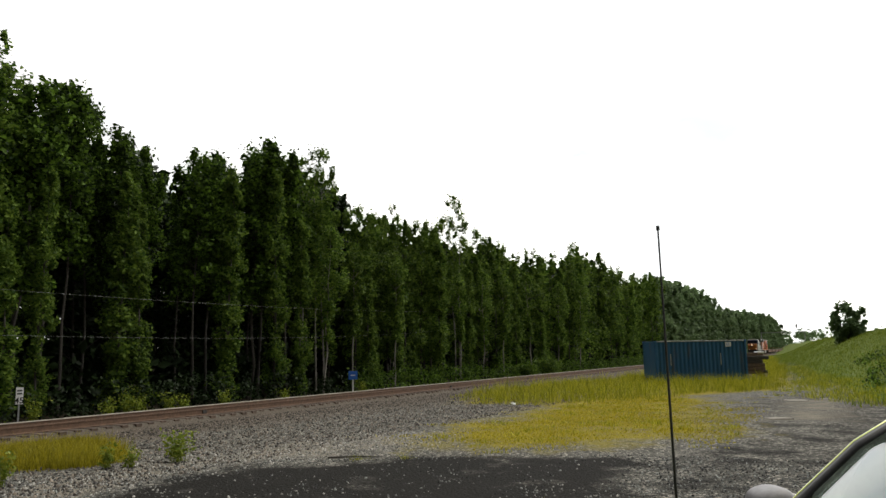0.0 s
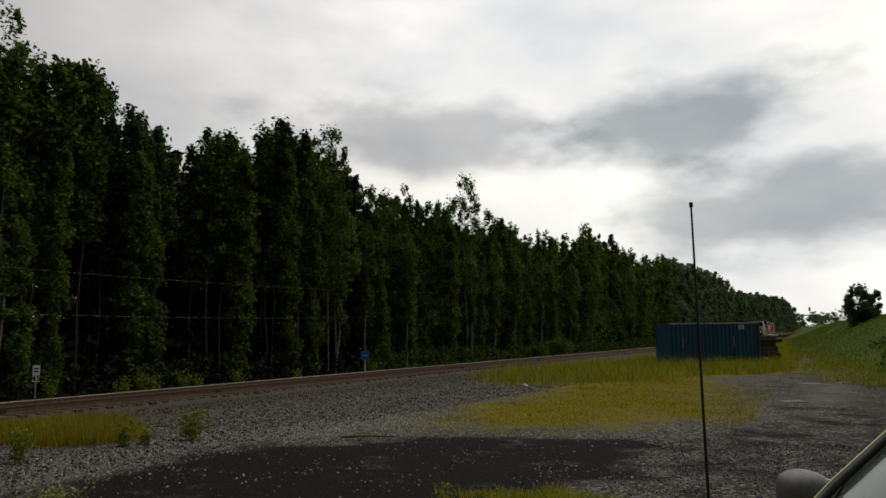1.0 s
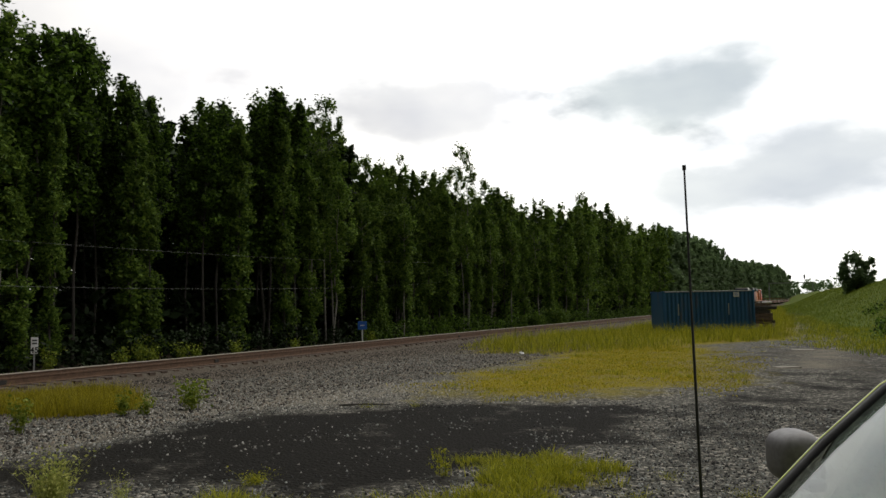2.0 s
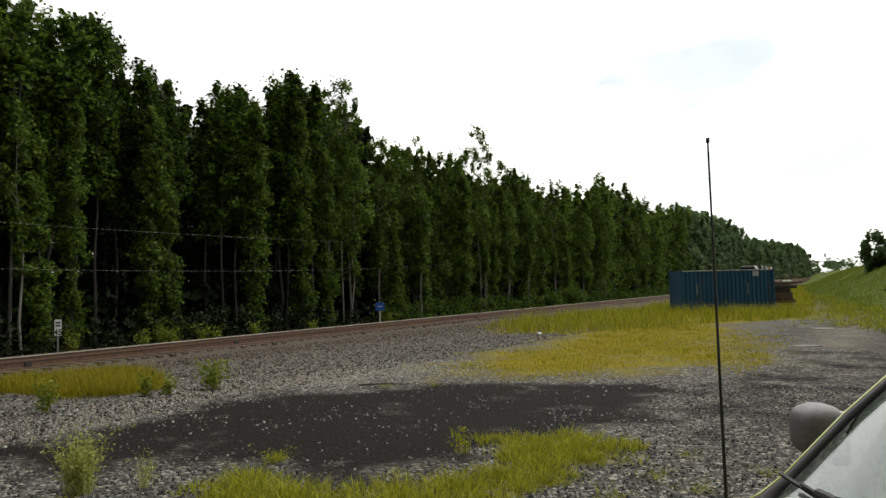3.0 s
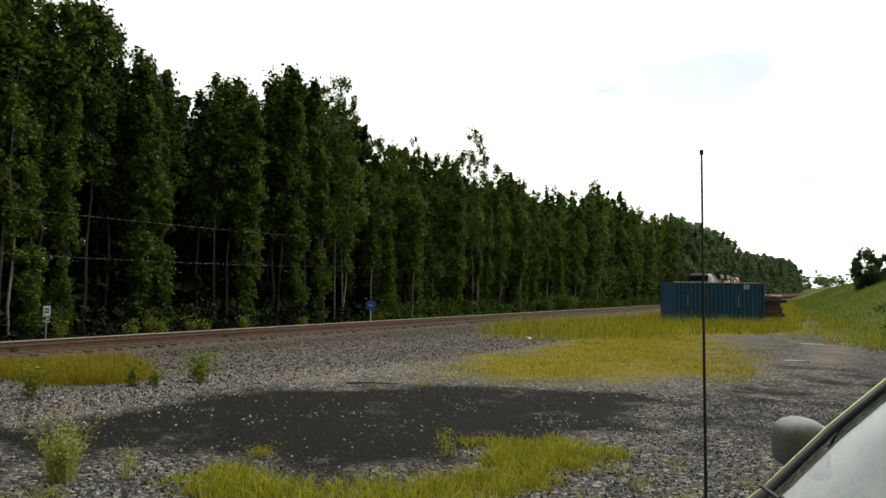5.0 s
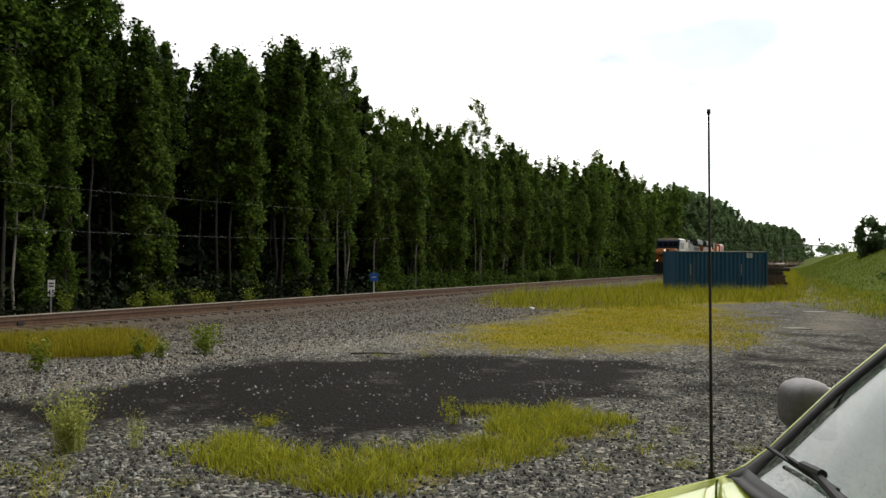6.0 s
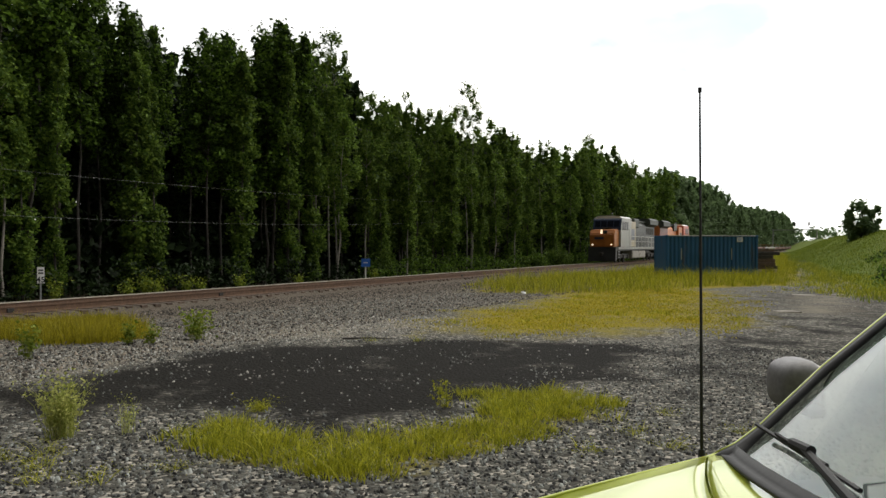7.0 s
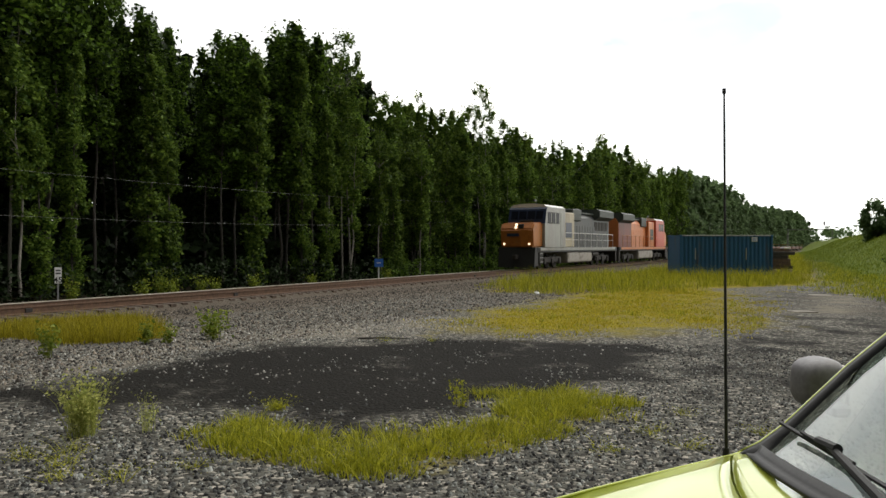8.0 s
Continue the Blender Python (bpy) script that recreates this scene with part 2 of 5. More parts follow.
M_RAILTOP = mat("polished_rail", (0.45, 0.41, 0.34), (0.65, 0.60, 0.52), 20, 0.45, 0.05, 1.0)
M_TIE = mat("creosoted_wood", (0.05, 0.032, 0.022), (0.13, 0.09, 0.065), 5, 0.9, 0.5, vary=0.3)
M_BLUE = mat("blue_container_paint", (0.007, 0.066, 0.165), (0.013, 0.092, 0.215), 2.5, 0.5, 0.1, dirt=(0.08, 0.07, 0.07), dirt_at=(0.62, 0.8), streak=5)
M_WHITE = mat("white_paint", (0.62, 0.62, 0.60), (0.78, 0.78, 0.76), 9, 0.5, 0.05)
M_SIGNBLUE = mat("blue_sign", (0.02, 0.10, 0.40), (0.03, 0.14, 0.50), 9, 0.4, 0.05)
M_BLACK = mat("black_plastic", (0.008, 0.008, 0.008), (0.018, 0.018, 0.018), 15, 0.6, 0.05)
M_STEEL = mat("galvanised_steel", (0.30, 0.31, 0.32), (0.48, 0.49, 0.50), 9, 0.5, 0.1, 0.8)
M_WOODPOLE = mat("weathered_pole", (0.16, 0.13, 0.10), (0.32, 0.28, 0.23), 5, 0.9, 0.4, streak=6)
M_UNDER = mat("grimy_underframe", (0.010, 0.009, 0.008), (0.045, 0.038, 0.032), 4, 0.8, 0.3)
M_LOCOGREY = mat("grey_locomotive_paint", (0.22, 0.225, 0.215), (0.36, 0.36, 0.335), 2, 0.45, 0.05, dirt=(0.22, 0.19, 0.16), dirt_at=(0.5, 0.8), streak=4)
M_LOCOBLUE = mat("dark_blue_locomotive_paint", (0.012, 0.02, 0.05), (0.02, 0.035, 0.075), 3, 0.35, 0.05)
M_LOCOYELLOW = mat("yellow_orange_paint", (0.30, 0.095, 0.012), (0.42, 0.145, 0.02), 3, 0.45, 0.05, dirt=(0.25, 0.14, 0.05), dirt_at=(0.55, 0.85))
M_LOCOORANGE = mat("orange_locomotive_paint", (0.52, 0.15, 0.04), (0.62, 0.21, 0.06), 2, 0.45, 0.05, dirt=(0.28, 0.12, 0.06), dirt_at=(0.55, 0.85), streak=4)
M_LOCORED = mat("red_cab_paint", (0.45, 0.05, 0.02), (0.55, 0.08, 0.03), 3, 0.45, 0.05)
M_MAROON = mat("dark_red_hood_paint", (0.14, 0.025, 0.015), (0.22, 0.045, 0.03), 2, 0.5, 0.05, dirt=(0.05, 0.03, 0.025), dirt_at=(0.5, 0.8), streak=4)
M_LOCODARK = mat("dark_green_roof_paint", (0.03, 0.04, 0.035), (0.07, 0.08, 0.07), 3, 0.6, 0.1)
M_LOCOHOOD = mat("dull_grey_hood_paint", (0.020, 0.027, 0.028), (0.055, 0.060, 0.060), 2, 0.5, 0.05, dirt=(0.06, 0.05, 0.045), dirt_at=(0.5, 0.8), streak=4)
M_CREAM = mat("cream_grey_paint", (0.38, 0.33, 0.22), (0.48, 0.42, 0.30), 2, 0.5, 0.05, dirt=(0.2, 0.16, 0.11), dirt_at=(0.5, 0.8), streak=4)
M_TANK = mat("dusty_tank", (0.26, 0.24, 0.21), (0.38, 0.35, 0.31), 3, 0.7, 0.1, dirt=(0.12, 0.1, 0.08))
M_RUSTCAR = mat("oxide_brown_steel", (0.09, 0.04, 0.025), (0.18, 0.08, 0.05), 3, 0.8, 0.2)
M_LAMP = glow_mat("headlight_glow", (1.0, 0.86, 0.6), 9)
M_DARKGLASS = mat("dark_window_glass", (0.006, 0.008, 0.014), (0.010, 0.012, 0.02), 3, 0.3, 0.0)
M_DARKGLASS.node_tree.nodes["Principled BSDF"].inputs["Specular IOR Level"].default_value = 0.12
M_LIME = mat("lime_green_car_paint", (0.36, 0.42, 0.035), (0.39, 0.45, 0.04), 2, 0.3, 0.0, 0.25, coat=1.0)
M_RUBBER = mat("tyre_rubber", (0.02, 0.02, 0.02), (0.04, 0.04, 0.04), 20, 0.85, 0.2)
M_MIRRORGREY = mat("grey_textured_plastic", (0.14, 0.135, 0.14), (0.18, 0.175, 0.18), 60, 0.5, 0.04)
M_CARGLASS = glass_mat("car_glass", (0.74, 0.84, 0.81))
M_CARGLASS.node_tree.nodes["Principled BSDF"].inputs["IOR"].default_value = 1.42
M_INTERIOR = mat("grey_dashboard", (0.06, 0.06, 0.065), (0.10, 0.10, 0.105), 30, 0.75, 0.1)
M_SEAT = mat("grey_seat_cloth", (0.20, 0.21, 0.22), (0.30, 0.31, 0.32), 60, 0.9, 0.2)
M_REDLAMP = mat("red_lens", (0.35, 0.02, 0.02), (0.45, 0.03, 0.03), 10, 0.2, 0.0)
M_CLEARLAMP = mat("headlamp_lens", (0.55, 0.56, 0.57), (0.75, 0.76, 0.77), 10, 0.1, 0.0, 0.5)


# ---- mesh helpers ----
def mesh_of(name, bm, material, smooth=False):
    me = bpy.data.meshes.new(name)
    bmesh.ops.recalc_face_normals(bm, faces=bm.faces)
    bm.to_mesh(me)
    bm.free()
    me.materials.append(material)
    if smooth:
        me.shade_smooth()
    return me


def part(name, bm, material, parent=None, label="", smooth=False):
    ob = new(name, mesh_of(name, bm, material, smooth))
    ob.parent = parent
    return tagged(ob, label)


def share(name, me, parent, m=None):
    ob = new(name, me)
    ob.parent = parent
    if m is not None:
        ob.matrix_basis = m
    return ob


def thing(name, label, category, group="", m=None, kind=""):
    ob = new(name)
    if m is not None:
        ob.matrix_basis = m
    return tagged(ob, label, category, group, kind)


def box(bm, x0, x1, y0, y1, z0, z1, bevel=0.0, seg=1):
    r = bmesh.ops.create_cube(bm, size=1, matrix=Matrix.LocRotScale(((x0 + x1) / 2, (y0 + y1) / 2, (z0 + z1) / 2), None, (abs(x1 - x0), abs(y1 - y0), abs(z1 - z0))))
    if bevel:
        es = list({e for v in r["verts"] for e in v.link_edges})
        bmesh.ops.bevel(bm, geom=es, offset=bevel, segments=seg, affect="EDGES", profile=0.6)
    return bm


def rod(bm, p, q, r0, r1=None, seg=8):
    p, q = Vector(p), Vector(q)
    d = q - p
    m = Matrix.Translation((p + q) / 2) @ d.to_track_quat("Z", "Y").to_matrix().to_4x4()
    bmesh.ops.create_cone(bm, cap_ends=True, segments=seg, radius1=r0, radius2=r0 if r1 is None else r1, depth=d.length, matrix=m)
    return bm


def prism(bm, profile, axis, a, b):
    """A profile of 2D points drawn out along x ("x": points are y, z), y (x, z) or z (x, y)."""
    def at(p, k):
        return {"x": (k, p[0], p[1]), "y": (p[0], k, p[1]), "z": (p[0], p[1], k)}[axis]
    lo, hi = [bm.verts.new(at(p, a)) for p in profile], [bm.verts.new(at(p, b)) for p in profile]
    n = len(profile)
    bm.faces.new(lo), bm.faces.new(hi[::-1])
    for i in range(n):
        bm.faces.new((lo[i], hi[i], hi[(i + 1) % n], lo[(i + 1) % n]))
    return bm


def B():
    return bmesh.new()


def raw_mesh(name, verts, faces, material, smooth=False):
    """A mesh from arrays; all faces have the same count of corners."""
    me = bpy.data.meshes.new(name)
    nv, nf, k = len(verts), len(faces), faces.shape[1]
    me.vertices.add(nv)
    me.vertices.foreach_set("co", np.ascontiguousarray(verts, dtype=np.float32).ravel())
    me.loops.add(nf * k)
    me.loops.foreach_set("vertex_index", np.ascontiguousarray(faces, dtype=np.int32).ravel())
    me.polygons.add(nf)
    me.polygons.foreach_set("loop_start", np.arange(0, nf * k, k, dtype=np.int32))
    me.update(calc_edges=True)
    me.materials.append(material)
    if smooth:
        me.shade_smooth()
    return me


# ---- soil plan (metres) ----
DARK = [(-9.2, 4.7), (-9.3, 5.2), (-9.0, 5.7), (-9.1, 6.7), (-9.0, 7.8), (-8.8, 9.7), (-8.0, 11.0), (-6.7, 12.1), (-4.8, 13.1), (-3.3, 13.3), (-2.5, 10.3), (-2.7, 8.8), (-3.1, 8.5), (-3.8, 7.6), (-3.9, 6.4), (-4.1, 5.6), (-4.5, 5.4), (-5.4, 5.8), (-5.7, 5.4), (-6.4, 5.3), (-6.7, 4.9), (-7.1, 4.5), (-7.9, 4.4), (-8.0, 4.1)]
TURF = [(-8.6, 14.2), (-6.8, 12.9), (-5.2, 13.6), (-2.9, 15.6), (-1.9, 17.2), (-1.8, 20), (-3.0, 26), (-4.2, 34), (-8, 34), (-10, 27), (-8.8, 20)]
LOT = [(-3.0, 9.5), (-3.4, 13.8), (-2.0, 16.5), (-1.8, 22), (-3.4, 28), (-2.0, 38), (2, 33), (9, 22), (8, 7), (2, 7)]
TALL = [(-13.2, 26.5), (-17, 36), (-16.5, 45), (-14, 57), (-14, 90), (-12, 190), (-7, 120), (-3.6, 75), (-2.4, 50), (-2.2, 42), (-5, 35.5), (-6.5, 31), (-9, 27.5)]
NEAR = [(-4.8, 4.4), (-5.3, 4.9), (-5.5, 5.4), (-4.7, 5.3), (-4.0, 5.1), (-3.8, 5.1), (-4.0, 5.9), (-3.7, 6.2), (-3.4, 6.7), (-3.7, 7.6), (-3.4, 8.3), (-2.9, 8.8), (-2.5, 8.4), (-1.9, 7.6), (-2.1, 7.2), (-2.4, 6.6), (-2.6, 5.7), (-2.9, 5.2), (-3.1, 4.7), (-3.4, 4.6), (-3.8, 4.6), (-4.2, 4.5)]
LEFTG = [(-15.9, 8.1), (-15.8, 8.9), (-16.4, 10.0), (-15.9, 10.9), (-14.4, 11.2), (-12.8, 10.8), (-12.0, 10.3), (-11.5, 9.3), (-11.9, 8.7), (-12.5, 8.2), (-13.5, 8.2), (-14.4, 8.1), (-14.4, 7.3)]
PALE = [(-11.3, 5.9), (-11.4, 6.4), (-11.1, 7.6), (-11.4, 9.6), (-11.0, 10.9), (-10.6, 12.9), (-9.4, 15.9), (-8.4, 16.5), (-7.2, 13.0), (-8.2, 11.4), (-9.0, 10.0), (-9.3, 8.1), (-9.5, 6.9), (-9.2, 5.9), (-9.6, 4.9)]
SAND = [(-1.9, 21.5), (-1.9, 32.5), (0.5, 34), (1.0, 31), (0.5, 22)]


def poly_mask(px, py, poly, soft):
    """1 inside the outline, 0 outside, with a soft rim."""
    inside = np.zeros(px.shape, bool)
    dist = np.full(px.shape, 1e9)
    for (x0, y0), (x1, y1) in zip(poly, poly[1:] + poly[:1]):
        cross = (y0 > py) != (y1 > py)
        xi = x0 + (py - y0) / ((y1 - y0) or 1e-9) * (x1 - x0)
        inside ^= cross & (px < xi)
        dx, dy = x1 - x0, y1 - y0
        k = np.clip(((px - x0) * dx + (py - y0) * dy) / (dx * dx + dy * dy), 0, 1)
        dist = np.minimum(dist, np.hypot(px - x0 - k * dx, py - y0 - k * dy))
    return np.clip(0.5 + np.where(inside, dist, -dist) / (2 * soft), 0, 1)


def sstep(v, a, b):
    k = np.clip((v - a) / (b - a), 0, 1)
    return k * k * (3 - 2 * k)


def wob(px, py, s, seed):
    """Cheap smooth unevenness from a few sines."""
    r = np.random.RandomState(seed)
    out = 0
    for i in range(6):
        a, ph, k = r.rand() * 6.28, r.rand() * 6.28, s * (0.6 + 1.6 * r.rand())
        out = out + np.sin((px * math.cos(a) + py * math.sin(a)) * k + ph) / (1 + i * 0.3)
    return out / 4


def bank_foot(py):
    return np.where(py > 31, 1.4 - (py - 31) * 0.075, 1.4 + (31 - py) * 0.45)


TRACK_X, RAIL_Z = -20.72, 0.09


def height(px, py):
    px, py = np.asarray(px, float), np.asarray(py, float)
    h = -0.16 * sstep(py, 12, 40)
    h = h + 0.03 * wob(px, py, 0.5, 3) * sstep(np.hypot(px, py), 2, 8) + 0.012 * wob(px, py, 3.0, 4)
    side = np.abs(px - TRACK_X)
    bed = sstep(-side, -6.5, -2.0)
    h = h * (1 - bed) + bed * -0.23
    h = h + 0.09 * sstep(-side, -1.45, -1.15) - 0.06 * sstep(-np.abs(side - 1.8), -0.65, -0.25)
    h = h - 0.35 * sstep(-(px - TRACK_X), 2.2, 5.5)
    k = px - bank_foot(py)
    h = h + (4.6 + 0.3 * wob(px, py, 0.15, 8)) * sstep(k, -1.0, 13) * sstep(py, 8, 26)
    return h


def axis_steps(lo, a, b, hi, fine, grow=1.18):
    mid = list(np.arange(a, b, fine))
    s, v, right = fine, b, []
    while v < hi:
        right.append(v)
        s *= grow
        v += s
    right.append(hi)
    s, v, left = fine, a, []
    while v > lo:
        s *= grow
        v -= s
        left.append(max(v, lo))
    return np.array(left[::-1] + mid + right)


def build_ground():
    xs, ys = axis_steps(-2500, -24, 8, 2500, 0.16), axis_steps(-2500, 1, 46, 3500, 0.2)
    gx, gy = np.meshgrid(xs, ys)
    px, py = gx.ravel(), gy.ravel()
    v = np.stack([px, py, height(px, py)], 1)
    nx, ny = len(xs), len(ys)
    i = (np.arange(ny - 1)[:, None] * nx + np.arange(nx - 1)[None, :]).ravel()
    me = raw_mesh("ground", v, np.stack([i, i + 1, i + nx + 1, i + nx], 1), M_GROUND, True)
    bank = sstep(px - bank_foot(py), -0.5, 0.6) * sstep(py, 10, 20)
    dx, dy = px + 0.5 * wob(px, py, 1.3, 21) + 0.2 * wob(px, py, 4, 22), py + 0.5 * wob(px, py, 1.3, 23) + 0.2 * wob(px, py, 4, 24)
    dark = np.maximum(poly_mask(dx, dy, DARK, 0.6), 0.47 * poly_mask(dx, dy, LOT, 1.2))
    turf = np.maximum.reduce([(0.74 + 0.35 * wob(px, py, 0.7, 51)) * poly_mask(dx, dy, TURF, 1.6), poly_mask(dx, dy, TALL, 0.9), 0.62 * poly_mask(dx, dy, NEAR, 0.3), 0.7 * poly_mask(dx, dy, LEFTG, 0.4)])
    sand = np.maximum(poly_mask(px, py, SAND, 1.2) * 0.62, poly_mask(dx, dy, PALE, 0.9) * 0.68)
    side = np.abs(px - TRACK_X)
    ball = sstep(-side, -9.5, -3.5)
    forest = sstep(-px, 23.5, 25.5)
    far = sstep(np.abs(py - 25), 60, 120) * (1 - sstep(-side, -7, -4))
    for name, chans in (("soil", (dark, turf, sand)), ("soil_b", (ball, np.maximum(bank, far), forest))):
        a = me.attributes.new(name, "FLOAT_COLOR", "POINT")
        a.data.foreach_set("color", np.stack([*chans, np.ones_like(px)], 1).astype(np.float32).ravel())
    tagged(new("ground", me), "gravel lot with dark cinder, mossy turf and a grassy bank", "ground", kind="structure")


build_ground()


def build_track():
    """Ballasted track: two rails and their sleepers."""
    def rail_bm(x):
        prof = [(-0.075, 0), (0.075, 0), (0.075, 0.012), (0.012, 0.03), (0.012, 0.13), (0.037, 0.142), (0.037, 0.176), (-0.037, 0.176), (-0.037, 0.142), (-0.012, 0.13), (-0.012, 0.03), (-0.075, 0.012)]
        return prism(B(), [(x + a, RAIL_Z - 0.21 + b * 1.17) for a, b in prof], "y", -150, 700)
    track = tagged(new("railway_track"), "single railway track on wooden sleepers in ballast", "track", kind="structure")
    for sx in (-0.7525, 0.7525):
        r = part("rail", rail_bm(TRACK_X + sx), M_RAIL, track, "rusty steel rail")
        part("rail_head", box(B(), TRACK_X + sx - 0.039, TRACK_X + sx + 0.039, -150, 700, RAIL_Z - 0.03, RAIL_Z), M_RAILTOP if sx < 0 else M_RAIL, r, "polished running surface" if sx < 0 else "dull rusty running surface")
    for y in (12.1, 19.9, 39.4, 52.0):
        part("joint_bar", box(B(), TRACK_X + 0.7525 + 0.014, TRACK_X + 0.7525 + 0.05, y - 0.1, y + 0.1, RAIL_Z - 0.17, RAIL_Z - 0.05, 0.008), M_UNDER, track, "dark bolted joint bar")
    rnd = random.Random(5)
    sleeper = mesh_of("sleeper", box(B(), -1.3, 1.3, -0.115, 0.115, -0.2, 0, 0.012), M_TIE)
    for k in range(150):
        share("sleeper", sleeper, track, pose(TRACK_X + rnd.uniform(-0.05, 0.05), 6 + k * 0.53, RAIL_Z - 0.215, 0, 0, rnd.uniform(-1, 1)))
    bm = B()
    for k in range(150, 700):
        box(bm, TRACK_X - 1.3, TRACK_X + 1.3, 6 + k * 0.53 - 0.115, 6 + k * 0.53 + 0.115, RAIL_Z - 0.41, RAIL_Z - 0.215)
    tagged(part("far_sleepers", bm, M_TIE, track), "", "", "", "stuff")


build_track()


# ---- trees ----
def leaves_at(rng, c, size, flat=0.0):
    """Folded leaf cards, two triangles each, about the places c."""
    n = len(c)
    d = rng.normal(size=(n, 3))
    d[:, 2] *= 0.6
    d[:, 2] -= 0.35
    d /= np.linalg.norm(d, axis=1, keepdims=True)
    w = np.cross(d, rng.normal(size=(n, 3)))
    w /= np.linalg.norm(w, axis=1, keepdims=True) + 1e-9
    s = size * (0.6 + 0.8 * rng.random((n, 1)))
    nrm = np.cross(d, w)
    v = np.stack([c - d * s * 0.5, c + w * s * 0.32 + nrm * s * 0.12, c + d * s * 0.55, c - w * s * 0.32 + nrm * s * 0.12], 1).reshape(-1, 3)
    i = np.arange(n)[:, None] * 4
    f = np.concatenate([i + np.array([[0, 1, 2]]), i + np.array([[0, 2, 3]])], 1).reshape(-1, 3)
    return v, f


def clumps(rng, centers, radii, per, size, stretch=None):
    k = len(centers)
    d = rng.normal(size=(k, per, 3))
    d /= np.linalg.norm(d, axis=2, keepdims=True)
    r = rng.random((k, per, 1)) ** 0.45
    tall = np.ones(k) * 1.15 if stretch is None else stretch
    d[:, :, 2] *= tall[:, None]
    c = centers[:, None, :] + d * r * radii[:, None, None]
    return leaves_at(rng, c.reshape(-1, 3), size)


def tree_proto(name, seed, H, R, low, n_clump, per, size, leaf, style="full", trunk_r=0.11, bark=None):
    """One tree: tapered trunk with limbs, and a crown of leaf clumps. low: where the leaves begin, as a share of the height."""
    rng = np.random.RandomState(seed)
    tree = thing(name, "tall slender broadleaf tree in dense dark summer leaf", "tree", "trees along the railway")
    bm = B()
    lean = rng.normal(size=2) * 0.25
    last, segs = Vector((0, 0, -0.4)), 7
    spine = [last]
    for k in range(1, segs + 1):
        z = H * 0.96 * k / segs
        p = Vector((lean[0] * k / segs + rng.normal() * 0.08, lean[1] * k / segs + rng.normal() * 0.08, z))
        rod(bm, last, p, trunk_r * (1 - (k - 1) / segs * 0.9), trunk_r * (1 - k / segs * 0.9), 7)
        last = p
        spine.append(p)

    def spine_at(z):
        k = min(max(z / (H * 0.96) * segs, 0), segs - 1e-4)
        i = int(k)
        return spine[i].lerp(spine[i + 1], k - i)
    cents, rads, tall = [], [], []
    ph = rng.rand(3) * 6.28
    for k in range(n_clump):
        u = rng.rand() ** (0.75 if style == "full" else 1.0)
        z = H * (low + (1 - low) * u)
        if style == "column":
            prof = 0.42 + 0.2 * math.sin(z * 1.7 + ph[0])
            prof *= 1 - 0.5 * max(0, u - 0.8) / 0.2
        elif style == "top":
            prof = (0.25 if u < 0.45 else 1.0) * math.sqrt(max(0.03, 1 - max(0, (u - 0.62) / 0.38) ** 2))
        else:
            prof = (0.82 + 0.18 * math.sin(z * 0.9 + ph[1])) * (1 - 0.5 * max(0, (u - 0.66) / 0.34) ** 1.6)
        a = rng.rand() * 6.28
        rr = R * prof * math.sqrt(0.15 + 0.85 * rng.rand())
        if style == "full":
            rr *= 0.80 + 0.30 * math.sin(2 * a + z * 1.3 + ph[0]) * math.sin(z * 2.3 + ph[1])
        if u > 0.80 and style == "full":
            shoot = k % 5
            a, rr = shoot * 2.4 + ph[2] + 0.3 * rng.rand(), R * (0.12 + 0.17 * shoot) + 0.15 * rng.rand()
            z -= (0.0, 0.5, 0.2, 0.7, 0.9)[shoot] * (u - 0.78) / 0.22
        s = spine_at(z)
        c = (s.x + math.cos(a) * rr, s.y + math.sin(a) * rr, z)
        cents.append(c)
        top = max(0, u - 0.78) / 0.22
        rads.append((0.22 + 0.62 * rng.rand() ** 1.4) * (1 - 0.38 * top) * (R / 1.7) ** 0.5)
        tall.append(1.1 + 0.8 * top)
        if k % 4 == 0 and u < 0.9:
            rod(bm, spine_at(max(0.3, z - rr * 0.7 - 0.2)), Vector(c), 0.028, 0.01, 4)
    part("trunk", bm, bark or M_BARK, tree, "grey-brown trunk and limbs")
    v, f = clumps(rng, np.array(cents), np.array(rads), per, size, np.array(tall))
    ob = new("crown", raw_mesh("crown", v, f, leaf))
    ob.parent = tree
    return tree


# the wood's skyline along the track: y, height of its top above the rails' plane
SKYLINE = [(6, 14.0), (15.2, 15.4), (16.9, 14.0), (17.3, 12.7), (19.8, 13.8), (21.0, 13.6), (21.7, 11.2), (22.3, 12.3), (24.4, 12.8), (25.5, 11.1), (27.1, 12.6), (30.0, 12.6), (32.1, 13.7), (33.5, 14.3), (34.8, 13.7), (37.4, 14.8),
           (38.9, 14.7), (39.8, 12.5), (44.8, 11.8), (46.0, 12.3), (50.2, 12.5), (54.1, 12.6), (60.1, 12.9), (62.4, 13.6), (68.0, 12.5), (76.0, 13.4), (84.6, 13.1), (89.0, 15.2), (97.8, 15.3), (111, 14.7), (116, 13.6),
           (126, 15.3), (159, 16.2), (207, 17.2), (218, 14.6), (228, 13.8), (272, 15.8), (361, 17.5), (431, 20.0), (493, 14.4)]


def tree_top(x, y):
    """The height of the wood at a place: the skyline of its edge, rising gently inwards."""
    k = abs(x) / 28.3
    return (float(np.interp(y / k, [p[0] for p in SKYLINE], [p[1] for p in SKYLINE])) - 1.8) * k + 1.8


